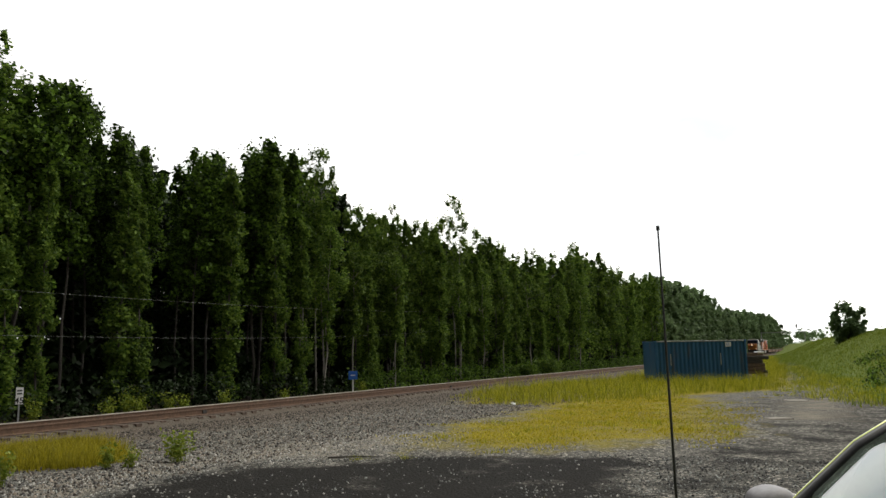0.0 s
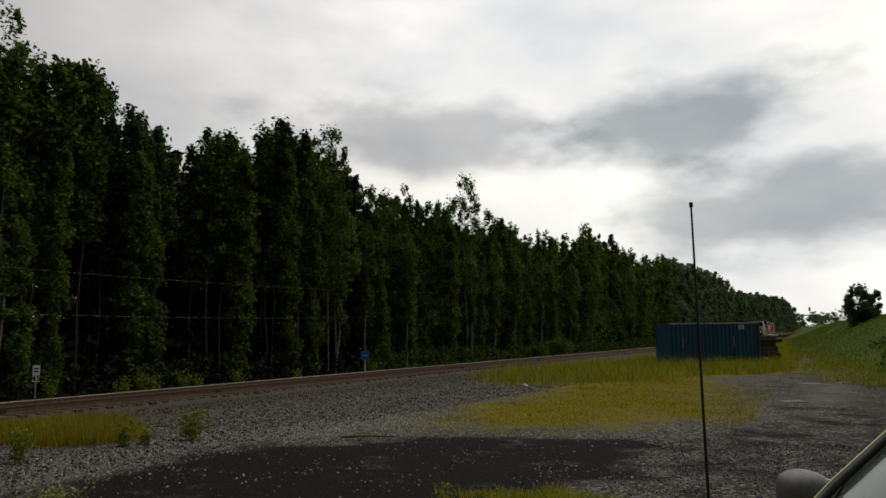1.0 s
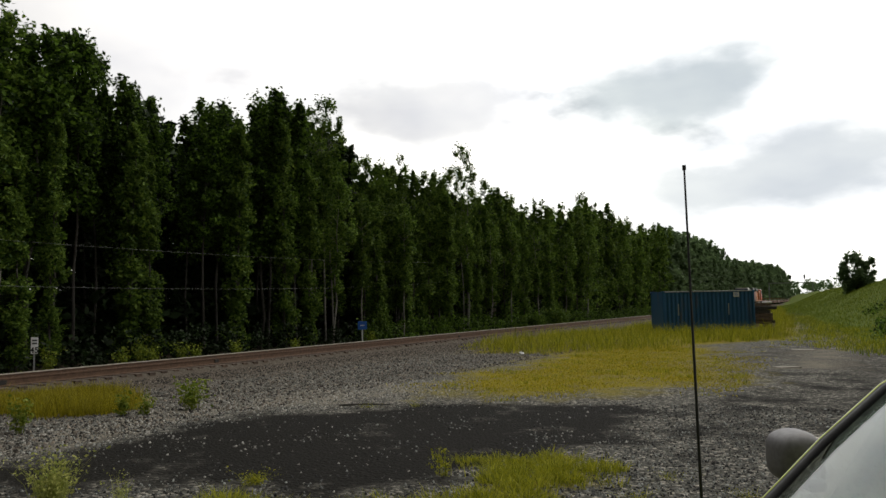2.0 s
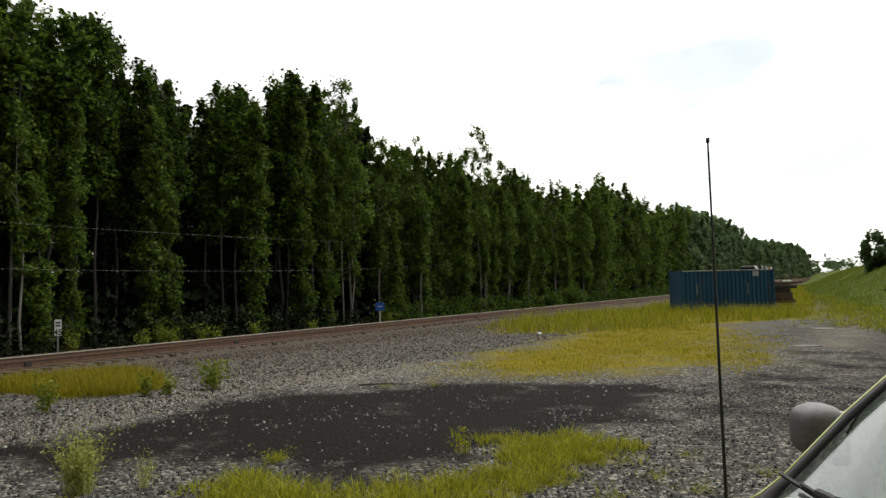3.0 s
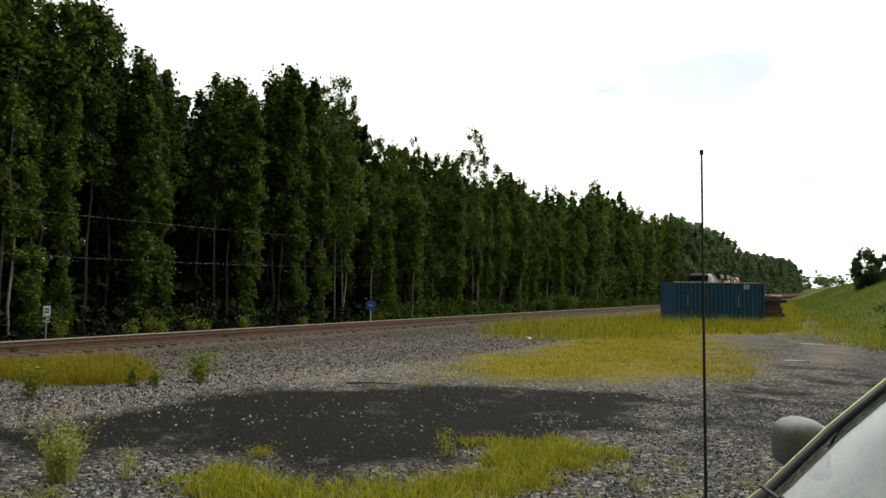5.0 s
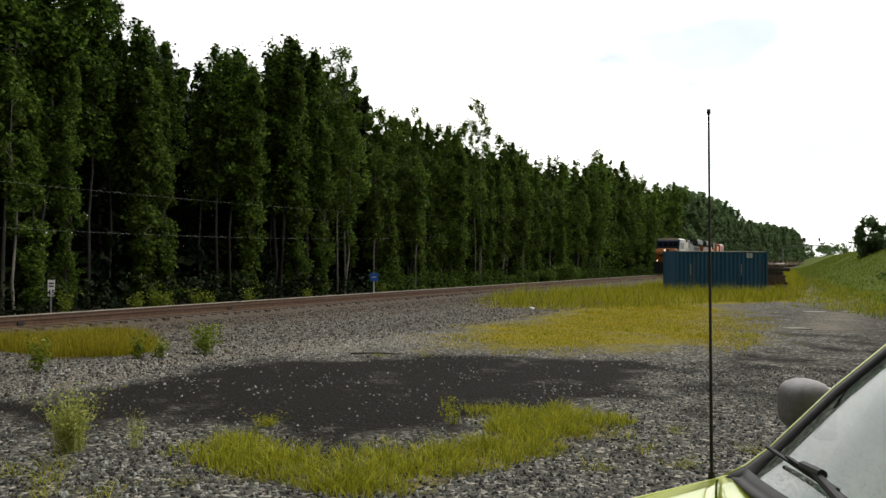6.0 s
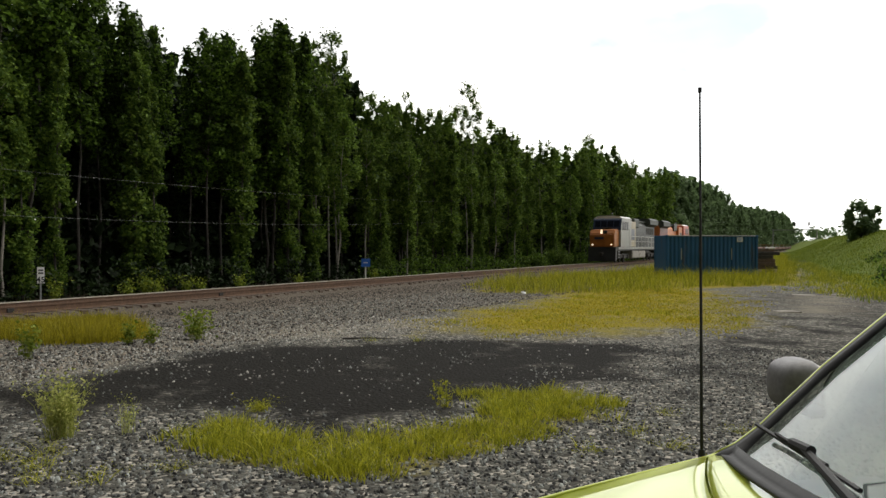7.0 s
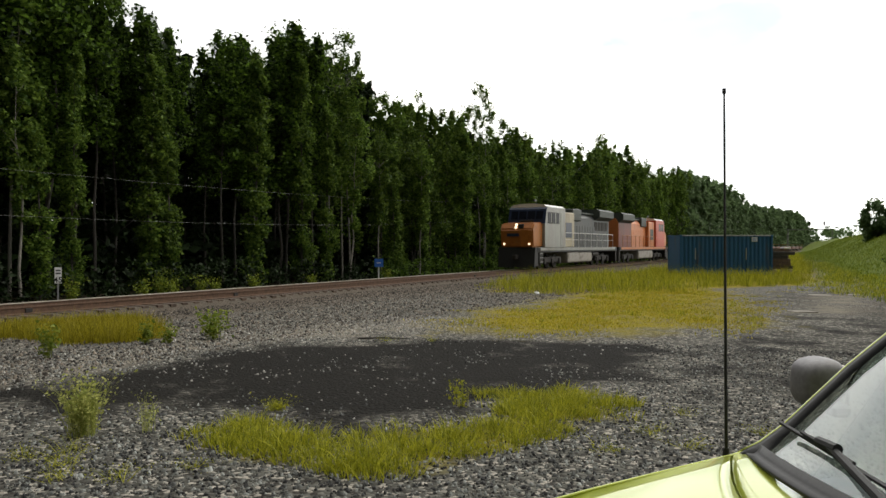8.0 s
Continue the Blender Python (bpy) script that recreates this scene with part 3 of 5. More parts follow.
def forest():
    def kinds(seed, specs, n, per, size, leaf=None, bark=None):
        return [(tree_proto("tree", seed + i, H, R, low, n, per, size, leaf or (M_VINE_LIGHTENED if st == "column" else M_LEAF), st, 0.07 if bark else 0.085, bark), H) for i, (H, R, low, st) in enumerate(specs)]
    front = kinds(11, [(13.5, 1.5, 0.36, "full"), (14.5, 1.35, 0.42, "full"), (12.8, 1.6, 0.30, "full"), (14.0, 1.15, 0.02, "column"), (15.0, 1.45, 0.46, "full"), (12.0, 1.0, 0.02, "column"), (13.0, 1.3, 0.34, "full")], 100, 76, 0.195)
    # leafy, light: leaf colour lightened further down the track in place of haze.
    leafy = kinds(81, [(13.5, 1.4, 0.10, "full"), (14.5, 1.3, 0.16, "full"), (13.0, 1.3, 0.05, "full")], 110, 72, 0.20, M_VINE_LIGHTENED)
    light = kinds(71, [(13.5, 1.5, 0.03, "full"), (14.5, 1.4, 0.06, "full"), (12.8, 1.6, 0.02, "column"), (14.0, 1.5, 0.02, "full")], 100, 40, 0.28, M_VINE_LIGHTENED)
    slim = kinds(31, [(15.2, 1.2, 0.45, "top"), (14.6, 1.0, 0.40, "top")], 60, 46, 0.18, M_VINE_LIGHTENED, M_PALEBARK)
    bare = kinds(35, [(11.0, 1.0, 0.34, "top"), (10.2, 0.9, 0.40, "top")], 60, 50, 0.19, M_VINE_LIGHTENED, M_PALEBARK)
    # Second and third rows, their shade painted in by the darkened leaf.
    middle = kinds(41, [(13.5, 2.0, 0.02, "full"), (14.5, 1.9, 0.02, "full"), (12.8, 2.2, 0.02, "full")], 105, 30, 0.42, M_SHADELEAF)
    hazy = kinds(61, [(14.0, 2.3, 0.0, "full"), (15.0, 2.1, 0.0, "full"), (14.4, 2.2, 0.0, "full")], 75, 14, 0.75, M_HAZE_LEAF)
    back = kinds(51, [(14.0, 2.6, 0.0, "full"), (15.0, 2.5, 0.0, "full")], 80, 18, 0.75)
    rnd = random.Random(21)
    for p, H in front + leafy + light + slim + bare + middle + hazy + back:
        p.location = (-52 + rnd.uniform(-4, 4), rnd.uniform(60, 160), -0.45)
    spots = []
    full = [front[0], front[1], front[2], front[4], front[6]]

    def row(x, spread, y, end, lo, hi, pool, k, low=0.87, top=1.0):
        while y < end:
            spots.append((x + rnd.uniform(-spread, spread), y, rnd.choice(pool), k * rnd.uniform(low, top)))
            y += rnd.uniform(lo, hi) * (1 + max(0, y) / 300)
    # trees that make the skyline, then lower ones between them
    for y in (17.9, 19.2, 20.2, 23.2, 27.3, 28.6, 29.9, 31.2, 32.4, 33.5, 34.9, 41.3, 43.4, 46.0, 48.0, 50.2, 52.6, 54.4, 62.4):
        spots.append((-28.3 + rnd.uniform(-0.3, 0.3), y, rnd.choice(full if y < 36 else leafy), rnd.uniform(0.97, 1.0)))
    row(-28.6, 0.8, 4, 36, 1.9, 3.4, full, 0.82, 0.9, 1.05)
    row(-28.6, 0.8, 37, 62, 1.7, 3.0, leafy, 0.82, 0.9, 1.05)
    for y, h in ((16.7, 0.62), (18.1, 0.7), (21.9, 0.8), (22.7, 0.7), (28.2, 0.9), (32.0, 0.85), (34.0, 0.7), (41.1, 0.85), (44.9, 0.7), (50.8, 0.85), (56, 0.7), (67.3, 0.85), (74, 0.8), (81.1, 0.85)):
        spots.append((-26.8 + rnd.uniform(-0.2, 0.2), y, rnd.choice((front[3], front[5])), h))
    row(-27.9, 0.7, 64, 140, 1.8, 3.2, light, 1.0, 0.9)
    for y in (15.9, 35.8, 38.8, 43.9, 54.4, 58.7, 63, 70.5, 78, 86):
        spots.append((-26.5, y, rnd.choice(bare), rnd.uniform(0.66, 0.78)))
    row(-31.8, 0.9, 4, 150, 1.6, 2.6, middle, 0.85)
    row(-35.5, 1.0, 0, 170, 2.2, 3.4, middle, 0.85)
    near_count = len(spots)
    # Back rows added to block light coming through the wood.
    row(-39.0, 1.5, -4, 200, 2.6, 3.8, back, 0.9)
    row(-44.0, 1.5, -6, 220, 3.0, 4.2, back, 0.9)
    inner, spots[near_count:] = spots[near_count:], []
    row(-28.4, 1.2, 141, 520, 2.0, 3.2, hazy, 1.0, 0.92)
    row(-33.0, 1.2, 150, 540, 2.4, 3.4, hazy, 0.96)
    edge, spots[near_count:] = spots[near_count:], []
    # Inner rows hold shade in their leaf colour, the far edge holds haze.
    for group, leaf, name, label in ((inner, M_SHADELEAF, "inner_woods", "dense woods behind the trees along the railway, coloured as in shade"), (edge, M_HAZE_LEAF, "far_wood_edge", "far green wood edge along the railway, haze in its leaf colour")):
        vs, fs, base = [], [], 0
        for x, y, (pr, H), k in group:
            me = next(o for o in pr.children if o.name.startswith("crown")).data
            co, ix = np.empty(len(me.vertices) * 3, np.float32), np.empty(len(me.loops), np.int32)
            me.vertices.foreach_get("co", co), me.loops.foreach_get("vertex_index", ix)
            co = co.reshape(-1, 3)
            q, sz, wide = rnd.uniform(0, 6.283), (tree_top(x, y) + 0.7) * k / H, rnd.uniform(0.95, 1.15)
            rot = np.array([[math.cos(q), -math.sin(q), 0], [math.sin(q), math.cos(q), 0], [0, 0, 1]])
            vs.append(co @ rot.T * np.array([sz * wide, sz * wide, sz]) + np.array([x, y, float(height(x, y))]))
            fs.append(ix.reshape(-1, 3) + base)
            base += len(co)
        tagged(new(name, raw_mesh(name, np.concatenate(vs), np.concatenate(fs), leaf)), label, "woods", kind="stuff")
    spots += [(-28.3, 37.5, slim[0], 1.0), (-28.5, 38.6, slim[1], 1.0), (-28.3, 16.5, slim[1], 1.0), (-28.4, 15.2, slim[0], 1.0), (-28.2, 36.0, slim[1], 0.97), (-28.3, 91.5, slim[0], 1.02), (-28.3, 46.6, slim[1], 1.03)]
    # two that stand well above their neighbours
    spots += [(-28.3, 56.8, slim[0], 1.19), (-28.5, 58.0, slim[1], 1.14)]
    for x, y, (pr, H), k in spots:
        s = (tree_top(x, y) + 0.7) * k / H
        ob = copy_thing(pr, pose(x, y, float(height(x, y)) - 0.02, 0, 0, rnd.uniform(0, 360)))
        ob.scale = (s * rnd.uniform(0.95, 1.15),) * 2 + (s,)


forest()


def undergrowth():
    """Weeds and saplings along the foot of the trees."""
    rng = np.random.RandomState(7)
    y = rng.uniform(5, 140, 900)
    x = -25.6 - np.abs(rng.normal(size=900)) * 0.9
    z = height(x, y) + rng.rand(900) ** 2 * 1.3 + 0.1
    v, f = clumps(rng, np.stack([x, y, z], 1), 0.25 + 0.3 * rng.rand(900), 34, 0.17)
    # Brush added inside the wood to block light, its leaves darkened as shade.
    n2 = 1500
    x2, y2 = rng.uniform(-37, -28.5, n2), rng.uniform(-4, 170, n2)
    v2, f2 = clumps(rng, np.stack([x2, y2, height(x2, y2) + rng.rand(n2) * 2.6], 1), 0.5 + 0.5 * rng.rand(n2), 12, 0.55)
    tagged(new("forest_brush", raw_mesh("forest_brush", v2, f2, M_SHADELEAF)), "brush under the trees, shade put into its colour", "undergrowth", kind="stuff")
    # Near weeds split off for the darkened leaf, which paints their shade.
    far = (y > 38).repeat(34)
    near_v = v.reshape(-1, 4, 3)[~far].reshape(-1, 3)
    tagged(new("shaded_undergrowth", raw_mesh("shaded_undergrowth", near_v, f[:len(near_v) // 2], M_SHADELEAF)), "leafy weeds at the foot of the trees, painted darker for shade", "undergrowth", kind="stuff")
    v = v.reshape(-1, 4, 3)[far].reshape(-1, 3)
    f = f[:len(v) // 2]
    tagged(new("undergrowth", raw_mesh("undergrowth", v, f, M_LEAF)), "low green weeds at the foot of the trees", "undergrowth", kind="stuff")


undergrowth()


def container():
    """A corrugated steel box, its long side towards the lot."""
    a, ang = Vector((-10.06, 49.15)), 30.0
    L, W, H = 6.06, 2.44, 2.59
    base = 2.475 - H
    c = thing("shipping_container", "dark blue corrugated steel shipping container standing in grass", "container", m=pose(a.x, a.y, base, 0, 0, ang))

    def corr(y, n, length, flip):
        """A trapezoid-waved sheet along x."""
        bm = B()
        pts, p = [], length / n
        for i in range(n):
            x = i * p
            pts += [(x, 0), (x + p * 0.35, 0), (x + p * 0.5, 0.036), (x + p * 0.85, 0.036)]
        pts.append((length, 0))
        back = [(q[0], q[1] + 0.006) for q in pts[::-1]]
        return prism(bm, [(q[0], y + flip * q[1]) for q in pts + back], "z", 0.14, H - 0.06)
    part("side_panel", corr(0.02, 22, L - 0.16, 1), M_BLUE, c).location.x = 0.08
    part("side_panel", corr(W - 0.02, 22, L - 0.16, -1), M_BLUE, c).location.x = 0.08
    for x in (0.03, L - 0.04):
        part("end_panel", box(B(), x - 0.01, x + 0.02, 0.08, W - 0.08, 0.14, H - 0.06), M_BLUE, c)
    part("roof_panel", box(B(), 0.05, L - 0.05, 0.05, W - 0.05, H - 0.05, H - 0.02), M_BLUE, c)
    part("floor_panel", box(B(), 0.05, L - 0.05, 0.05, W - 0.05, 0.1, 0.14), M_TIE, c)
    for y in (0.03, W - 0.03):
        part("top_rail", box(B(), 0.1, L - 0.1, y - 0.03, y + 0.03, H - 0.07, H - 0.005, 0.006), M_STEEL if y < 1 else M_BLUE, c, "worn pale top rail")
        part("bottom_rail", box(B(), 0.1, L - 0.1, y - 0.03, y + 0.03, 0.02, 0.16, 0.006), M_BLUE, c)
    for x in (0.07, L - 0.07):
        for y in (0.07, W - 0.07):
            p = part("corner_post", box(B(), x - 0.07, x + 0.07, y - 0.07, y + 0.07, 0.1, H - 0.1, 0.01), M_BLUE, c)
            part("corner_casting", box(B(), x - 0.09, x + 0.09, y - 0.085, y + 0.085, H - 0.12, H, 0.01), M_BLUE, p)
            part("corner_casting", box(B(), x - 0.09, x + 0.09, y - 0.085, y + 0.085, 0, 0.12, 0.01), M_BLUE, p)
    d = part("door_leaf", box(B(), L + 0.012, L + 0.05, 0.14, W / 2 - 0.01, 0.18, H - 0.14, 0.006), M_BLUE, c)
    part("door_leaf", box(B(), L + 0.012, L + 0.05, W / 2 + 0.01, W - 0.14, 0.18, H - 0.14, 0.006), M_BLUE, c)
    for y in (0.4, 0.95, 1.5, 2.05):
        part("lock_rod", rod(B(), (L + 0.08, y, 0.15), (L + 0.08, y, H - 0.1), 0.018), M_STEEL, d)
    pl = part("marking_plate", box(B(), L - 1.38, L - 1.02, -0.006, 0.014, H - 0.42, H - 0.14), M_WHITE, c, "white marking plate")
    for i in range(3):
        part("plate_bar", box(B(), L - 1.34, L - 1.08, -0.009, -0.005, H - 0.37 + i * 0.075, H - 0.335 + i * 0.075), M_SIGNBLUE, pl)
    for x in (1.0, 4.3):
        part("scrape", box(B(), x, x + 0.05, -0.004, 0.016, 1.0, 1.75), M_STEEL, c, "pale rubbed streak")


container()


def timber_stack():
    rnd = random.Random(9)
    g = thing("timber_stack", "stack of dark old sleepers beside the container", "timber", m=pose(-4.15, 52.9, float(height(-4.15, 52.9)), 0, 0, 30))
    for z in range(6):
        for k in range(4 if z < 5 else 2):
            y0, x0 = k * 0.3 + rnd.uniform(-0.04, 0.04), rnd.uniform(-0.1, 0.1)
            part("sleeper_beam", box(B(), x0 - 1.0, x0 + rnd.uniform(0.2, 0.7), y0, y0 + 0.22, 0.42 + z * 0.23, 0.42 + z * 0.23 + 0.215, 0.02), M_UNDER if rnd.random() < 0.7 else M_TIE, g)
    for x in (-0.7, 0.35):
        part("bearer", box(B(), x - 0.12, x + 0.12, -0.05, 1.2, -0.1, 0.42, 0.02), M_WOODPOLE, g, "pale timber bearer")
    part("cover_sheet", box(B(), -0.1, 0.35, 0.0, 0.5, 1.74, 1.86, 0.04, 2), M_WHITE, g, "folded white sheet")


timber_stack()


def bogie(parent, y, wheels, name="truck"):
    t = part(name, box(box(box(B(), -1.18, -1.02, y - 2.1, y + 2.1, 0.42, 0.82, 0.05), 1.02, 1.18, y - 2.1, y + 2.1, 0.42, 0.82, 0.05), -1.1, 1.1, y - 0.3, y + 0.3, 0.5, 0.9, 0.03), M_UNDER, parent, "grimy cast truck frame")
    w = mesh_of("wheel", rod(rod(rod(B(), (-0.78, 0, 0), (-0.65, 0, 0), 0.51, 0.51, 24), (0.65, 0, 0), (0.78, 0, 0), 0.51, 0.51, 24), (-1.0, 0, 0), (1.0, 0, 0), 0.09, 0.09, 10), M_UNDER)
    for k in range(wheels):
        yy = y + (k - (wheels - 1) / 2) * (3.4 / (wheels - 1))
        share("wheelset", w, t, pose(0, yy, 0.51))
        for sx in (-1.2, 1.2):
            part("axle_box", box(B(), sx - 0.08, sx + 0.08, yy - 0.2, yy + 0.2, 0.34, 0.72, 0.03), M_UNDER, t)
    return t


def locomotive(label, body, cab, nose, roof, tank, hood, gear, cap):
    """Six-axle diesel; the nose is at y = 0 and the body runs to y = 22; z = 0 is the rail's top."""
    e = thing("locomotive", label, "locomotive", "train")
    part("underframe", box(B(), -1.45, 1.45, 0.5, 22.0, 1.15, 1.5, 0.03), M_BLACK, e)
    part("sill_stripe", box(box(B(), 1.452, 1.47, 1.2, 21.4, 1.28, 1.48), -1.47, -1.452, 1.2, 21.4, 1.28, 1.48), body, e)
    part("pilot", prism(B(), [(-0.05, 0.16), (0.15, 1.5), (0.75, 1.5), (0.75, 0.3)], "x", -1.45, 1.45), M_BLACK, e, "black snow plough pilot")
    part("rear_pilot", box(B(), -1.4, 1.4, 21.7, 22.1, 0.25, 1.5, 0.03), M_UNDER, e)
    n = part("nose", prism(B(), [(0.12, 1.5), (0.02, 2.7), (0.32, 3.12), (2.3, 3.2), (2.3, 1.5)], "x", -1.3, 1.3), nose, e, "broad sloped nose")
    bmesh_n = bmesh.new()
    bmesh_n.from_mesh(n.data)
    bmesh.ops.bevel(bmesh_n, geom=bmesh_n.edges[:], offset=0.09, segments=2, affect="EDGES")
    bmesh_n.to_mesh(n.data)
    bmesh_n.free()
    part("nose_door", box(B(), 0.35, 0.95, 0.01, 0.06, 1.55, 2.7, 0.02), nose, n)
    part("nose_mark", box(B(), -0.75, 0.2, 0.0, 0.055, 2.22, 2.42), M_LOCOBLUE, n, "dark painted mark")
    c = part("cab", prism(B(), [(2.0, 1.5), (2.0, 3.1), (2.35, 4.1), (2.5, 4.28), (6.6, 4.28), (6.6, 1.5)], "x", -1.52, 1.52), cab, e)
    part("cab_roof", prism(B(), [(-1.54, 4.24), (-1.25, 4.42), (-0.5, 4.5), (0.5, 4.5), (1.25, 4.42), (1.54, 4.24)], "y", 2.44, 6.65), cap, c, "pale cab roof")
    part("cab_front", prism(B(), [(1.97, 3.12), (2.32, 4.11), (2.46, 4.27), (2.52, 4.27), (2.375, 4.11), (2.03, 3.12)], "x", -1.525, 1.525), M_LOCOBLUE, c, "dark blue cab front")
    for x0, x1 in ((-1.3, -0.75), (-0.65, -0.05), (0.05, 0.65), (0.75, 1.3)):
        part("windscreen", prism(B(), [(2.07, 3.42), (2.265, 3.98), (2.30, 3.98), (2.10, 3.42)], "x", x0, x1), M_DARKGLASS, c, "dark cab glass").location.y = -0.03
    for sx in (-1.53, 1.53):
        for y0, y1 in ((2.6, 3.3), (3.5, 4.2), (4.5, 5.1)):
            w = part("side_window", box(B(), sx - 0.012, sx + 0.012, y0, y1, 3.2, 3.85, 0.008), M_DARKGLASS, c, "dark cab glass")
            part("window_rim", box(box(B(), sx - 0.02, sx + 0.02, y0 - 0.05, y1 + 0.05, 3.86, 3.91), sx - 0.02, sx + 0.02, y0 - 0.05, y1 + 0.05, 3.14, 3.19), M_BLACK, w)
        part("cab_door", box(B(), sx - 0.01, sx + 0.01, 5.5, 6.15, 1.55, 3.9, 0.006), cab, c)
    nb = part("number_board", box(B(), -0.55, 0.55, 1.98, 2.1, 3.12, 3.36, 0.02), M_BLACK, c)
    for z, y in ((2.82, 0.05), (3.0, 0.17)):
        part("headlight", rod(B(), (-0.05, y + 0.06, z), (-0.05, y - 0.06, z), 0.075, 0.075, 16), M_LAMP, n, "lit headlight")
    part("lamp_housing", box(B(), 0.12, 0.55, 0.05, 0.3, 2.74, 3.04, 0.03), M_BLACK, n)
    for sx in (-1.0, 1.0):
        part("ditch_light", rod(B(), (sx, 0.1, 1.72), (sx, 0.03, 1.72), 0.06, 0.06, 16), M_LAMP, n, "lit ditch light")
    h = part("engine_hood", prism(B(), [(-0.98, 1.5), (-0.98, 3.75), (-0.7, 4.1), (0.7, 4.1), (0.98, 3.75), (0.98, 1.5)], "y", 6.62, 20.9), hood, e)
    part("equipment_box", box(B(), -1.35, 1.35, 6.68, 9.4, 1.5, 4.05, 0.05), gear, h, "cream grey equipment housing")
    part("roof_deck", box(B(), -0.9, 0.9, 9.6, 20.5, 4.1, 4.22, 0.02), roof, h)
    part("brake_blister", box(B(), -1.15, 1.15, 9.6, 11.9, 3.5, 4.4, 0.06), roof, h)
    part("radiator_wing", prism(B(), [(-1.0, 3.7), (-1.5, 3.95), (-1.5, 4.45), (-1.2, 4.6), (1.2, 4.6), (1.5, 4.45), (1.5, 3.95), (1.0, 3.7)], "y", 16.2, 20.8), roof, h, "overhanging radiator")
    part("exhaust_stack", box(B(), -0.35, 0.35, 13.0, 13.9, 4.1, 4.55, 0.04), M_UNDER, h)
    door = mesh_of("hood_door", box(B(), -0.012, 0.012, -0.36, 0.36, -0.75, 0.75, 0.01), hood)
    vent = mesh_of("hood_vent", box(B(), -0.014, 0.014, -0.4, 0.4, -0.35, 0.35, 0.01), M_UNDER)
    for sx in (-0.99, 0.99):
        for k in range(9):
            share("hood_door", door, h, pose(sx, 9.95 + k * 0.76, 2.4))
        for k in range(4):
            share("hood_vent", vent, h, pose(sx, 16.6 + k * 1.1, 3.2))
    if body is M_LOCOORANGE:
        part("rear_hood_panel", box(box(B(), 1.0, 1.03, 15.9, 20.85, 1.5, 3.72, 0.01), -1.03, -1.0, 15.9, 20.85, 1.5, 3.72, 0.01), M_MAROON, h, "dark red hood end")
    for sx in (-1.36, 1.36):
        part("body_mark", box(B(), sx - 0.008, sx + 0.008, 7.2, 8.7, 2.2, 3.3), M_LOCOBLUE if body is not M_LOCOORANGE else M_LOCODARK, h, "dark painted mark")
    post = mesh_of("handrail_post", rod(B(), (0, 0, 0), (0, 0, 1.05), 0.02, 0.02, 6), M_WHITE if body is not M_LOCOORANGE else M_LOCOYELLOW)
    for sx in (-1.42, 1.42):
        for k in range(9):
            share("handrail_post", post, e, pose(sx, 6.9 + k * 1.73, 1.5))
        part("handrail", rod(rod(B(), (sx, 6.9, 2.55), (sx, 20.8, 2.55), 0.02, 0.02, 6), (sx, 6.9, 2.05), (sx, 20.8, 2.05), 0.014, 0.014, 6), M_WHITE if body is not M_LOCOORANGE else M_LOCOYELLOW, e, "tubular handrail")
        st = part("step_well", box(B(), sx - 0.1, sx + 0.05, 1.0, 1.7, 0.4, 1.3, 0.02), M_UNDER, e)
        for k in range(3):
            part("step", box(B(), sx - 0.1, sx + 0.07, 1.02, 1.68, 0.5 + k * 0.28, 0.53 + k * 0.28), M_STEEL, st)
    part("fuel_tank", box(B(), -1.4, 1.4, 7.6, 14.2, 0.35, 1.15, 0.18, 3), tank, e, "dusty fuel tank")
    part("air_tank", rod(B(), (1.2, 14.5, 0.95), (1.2, 16.3, 0.95), 0.18, 0.18, 14), M_UNDER, e)
    bogie(e, 4.4, 3), bogie(e, 17.9, 3)
    part("coupler", box(B(), -0.16, 0.16, -0.5, 0.6, 0.7, 1.0, 0.04), M_UNDER, e)
    part("horn", rod(rod(B(), (0.25, 3.5, 4.75), (0.25, 2.95, 4.75), 0.03, 0.09, 10), (0.25, 3.4, 4.55), (0.25, 3.4, 4.75), 0.03, 0.03, 6), M_BLACK, c)
    fit_size = Matrix.Diagonal((0.94, 0.90, 1.045, 1))
    for me in {o.data for o in e.children_recursive}:
        me.transform(fit_size)
    for o in e.children_recursive:
        o.location = fit_size @ o.location
    return e


def well_car(label):
    """Empty articulated flat for containers; runs from y = 0 to 18."""
    e = thing("flat_car", label, "rail car", "train")
    part("deck_frame", box(B(), -0.5, 0.5, 0.6, 17.4, 0.75, 1.15, 0.03), M_RUSTCAR, e)
    for sx in (-1.3, 1.3):
        part("side_sill", box(B(), sx - 0.09, sx + 0.09, 1.5, 16.5, 0.55, 1.45, 0.03), M_RUSTCAR, e)
    for y in (0.6, 16.2):
        p = part("end_platform", box(B(), -1.4, 1.4, y, y + 1.3, 1.0, 1.3, 0.03), M_UNDER, e)
        part("hand_brake", rod(B(), (0.6, y + 0.6, 1.3), (0.6, y + 0.6, 2.2), 0.04, 0.04, 6), M_STEEL, p)
        part("end_rail", box(B(), -1.35, 1.35, y + 0.55, y + 0.62, 2.0, 2.06), M_LOCOORANGE, p)
    for k in range(5):
        part("cross_bearer", box(B(), -1.3, 1.3, 3 + k * 3 - 0.12, 3 + k * 3 + 0.12, 0.8, 1.05), M_RUSTCAR, e)
    bogie(e, 2.2, 2), bogie(e, 15.8, 2)
    return e


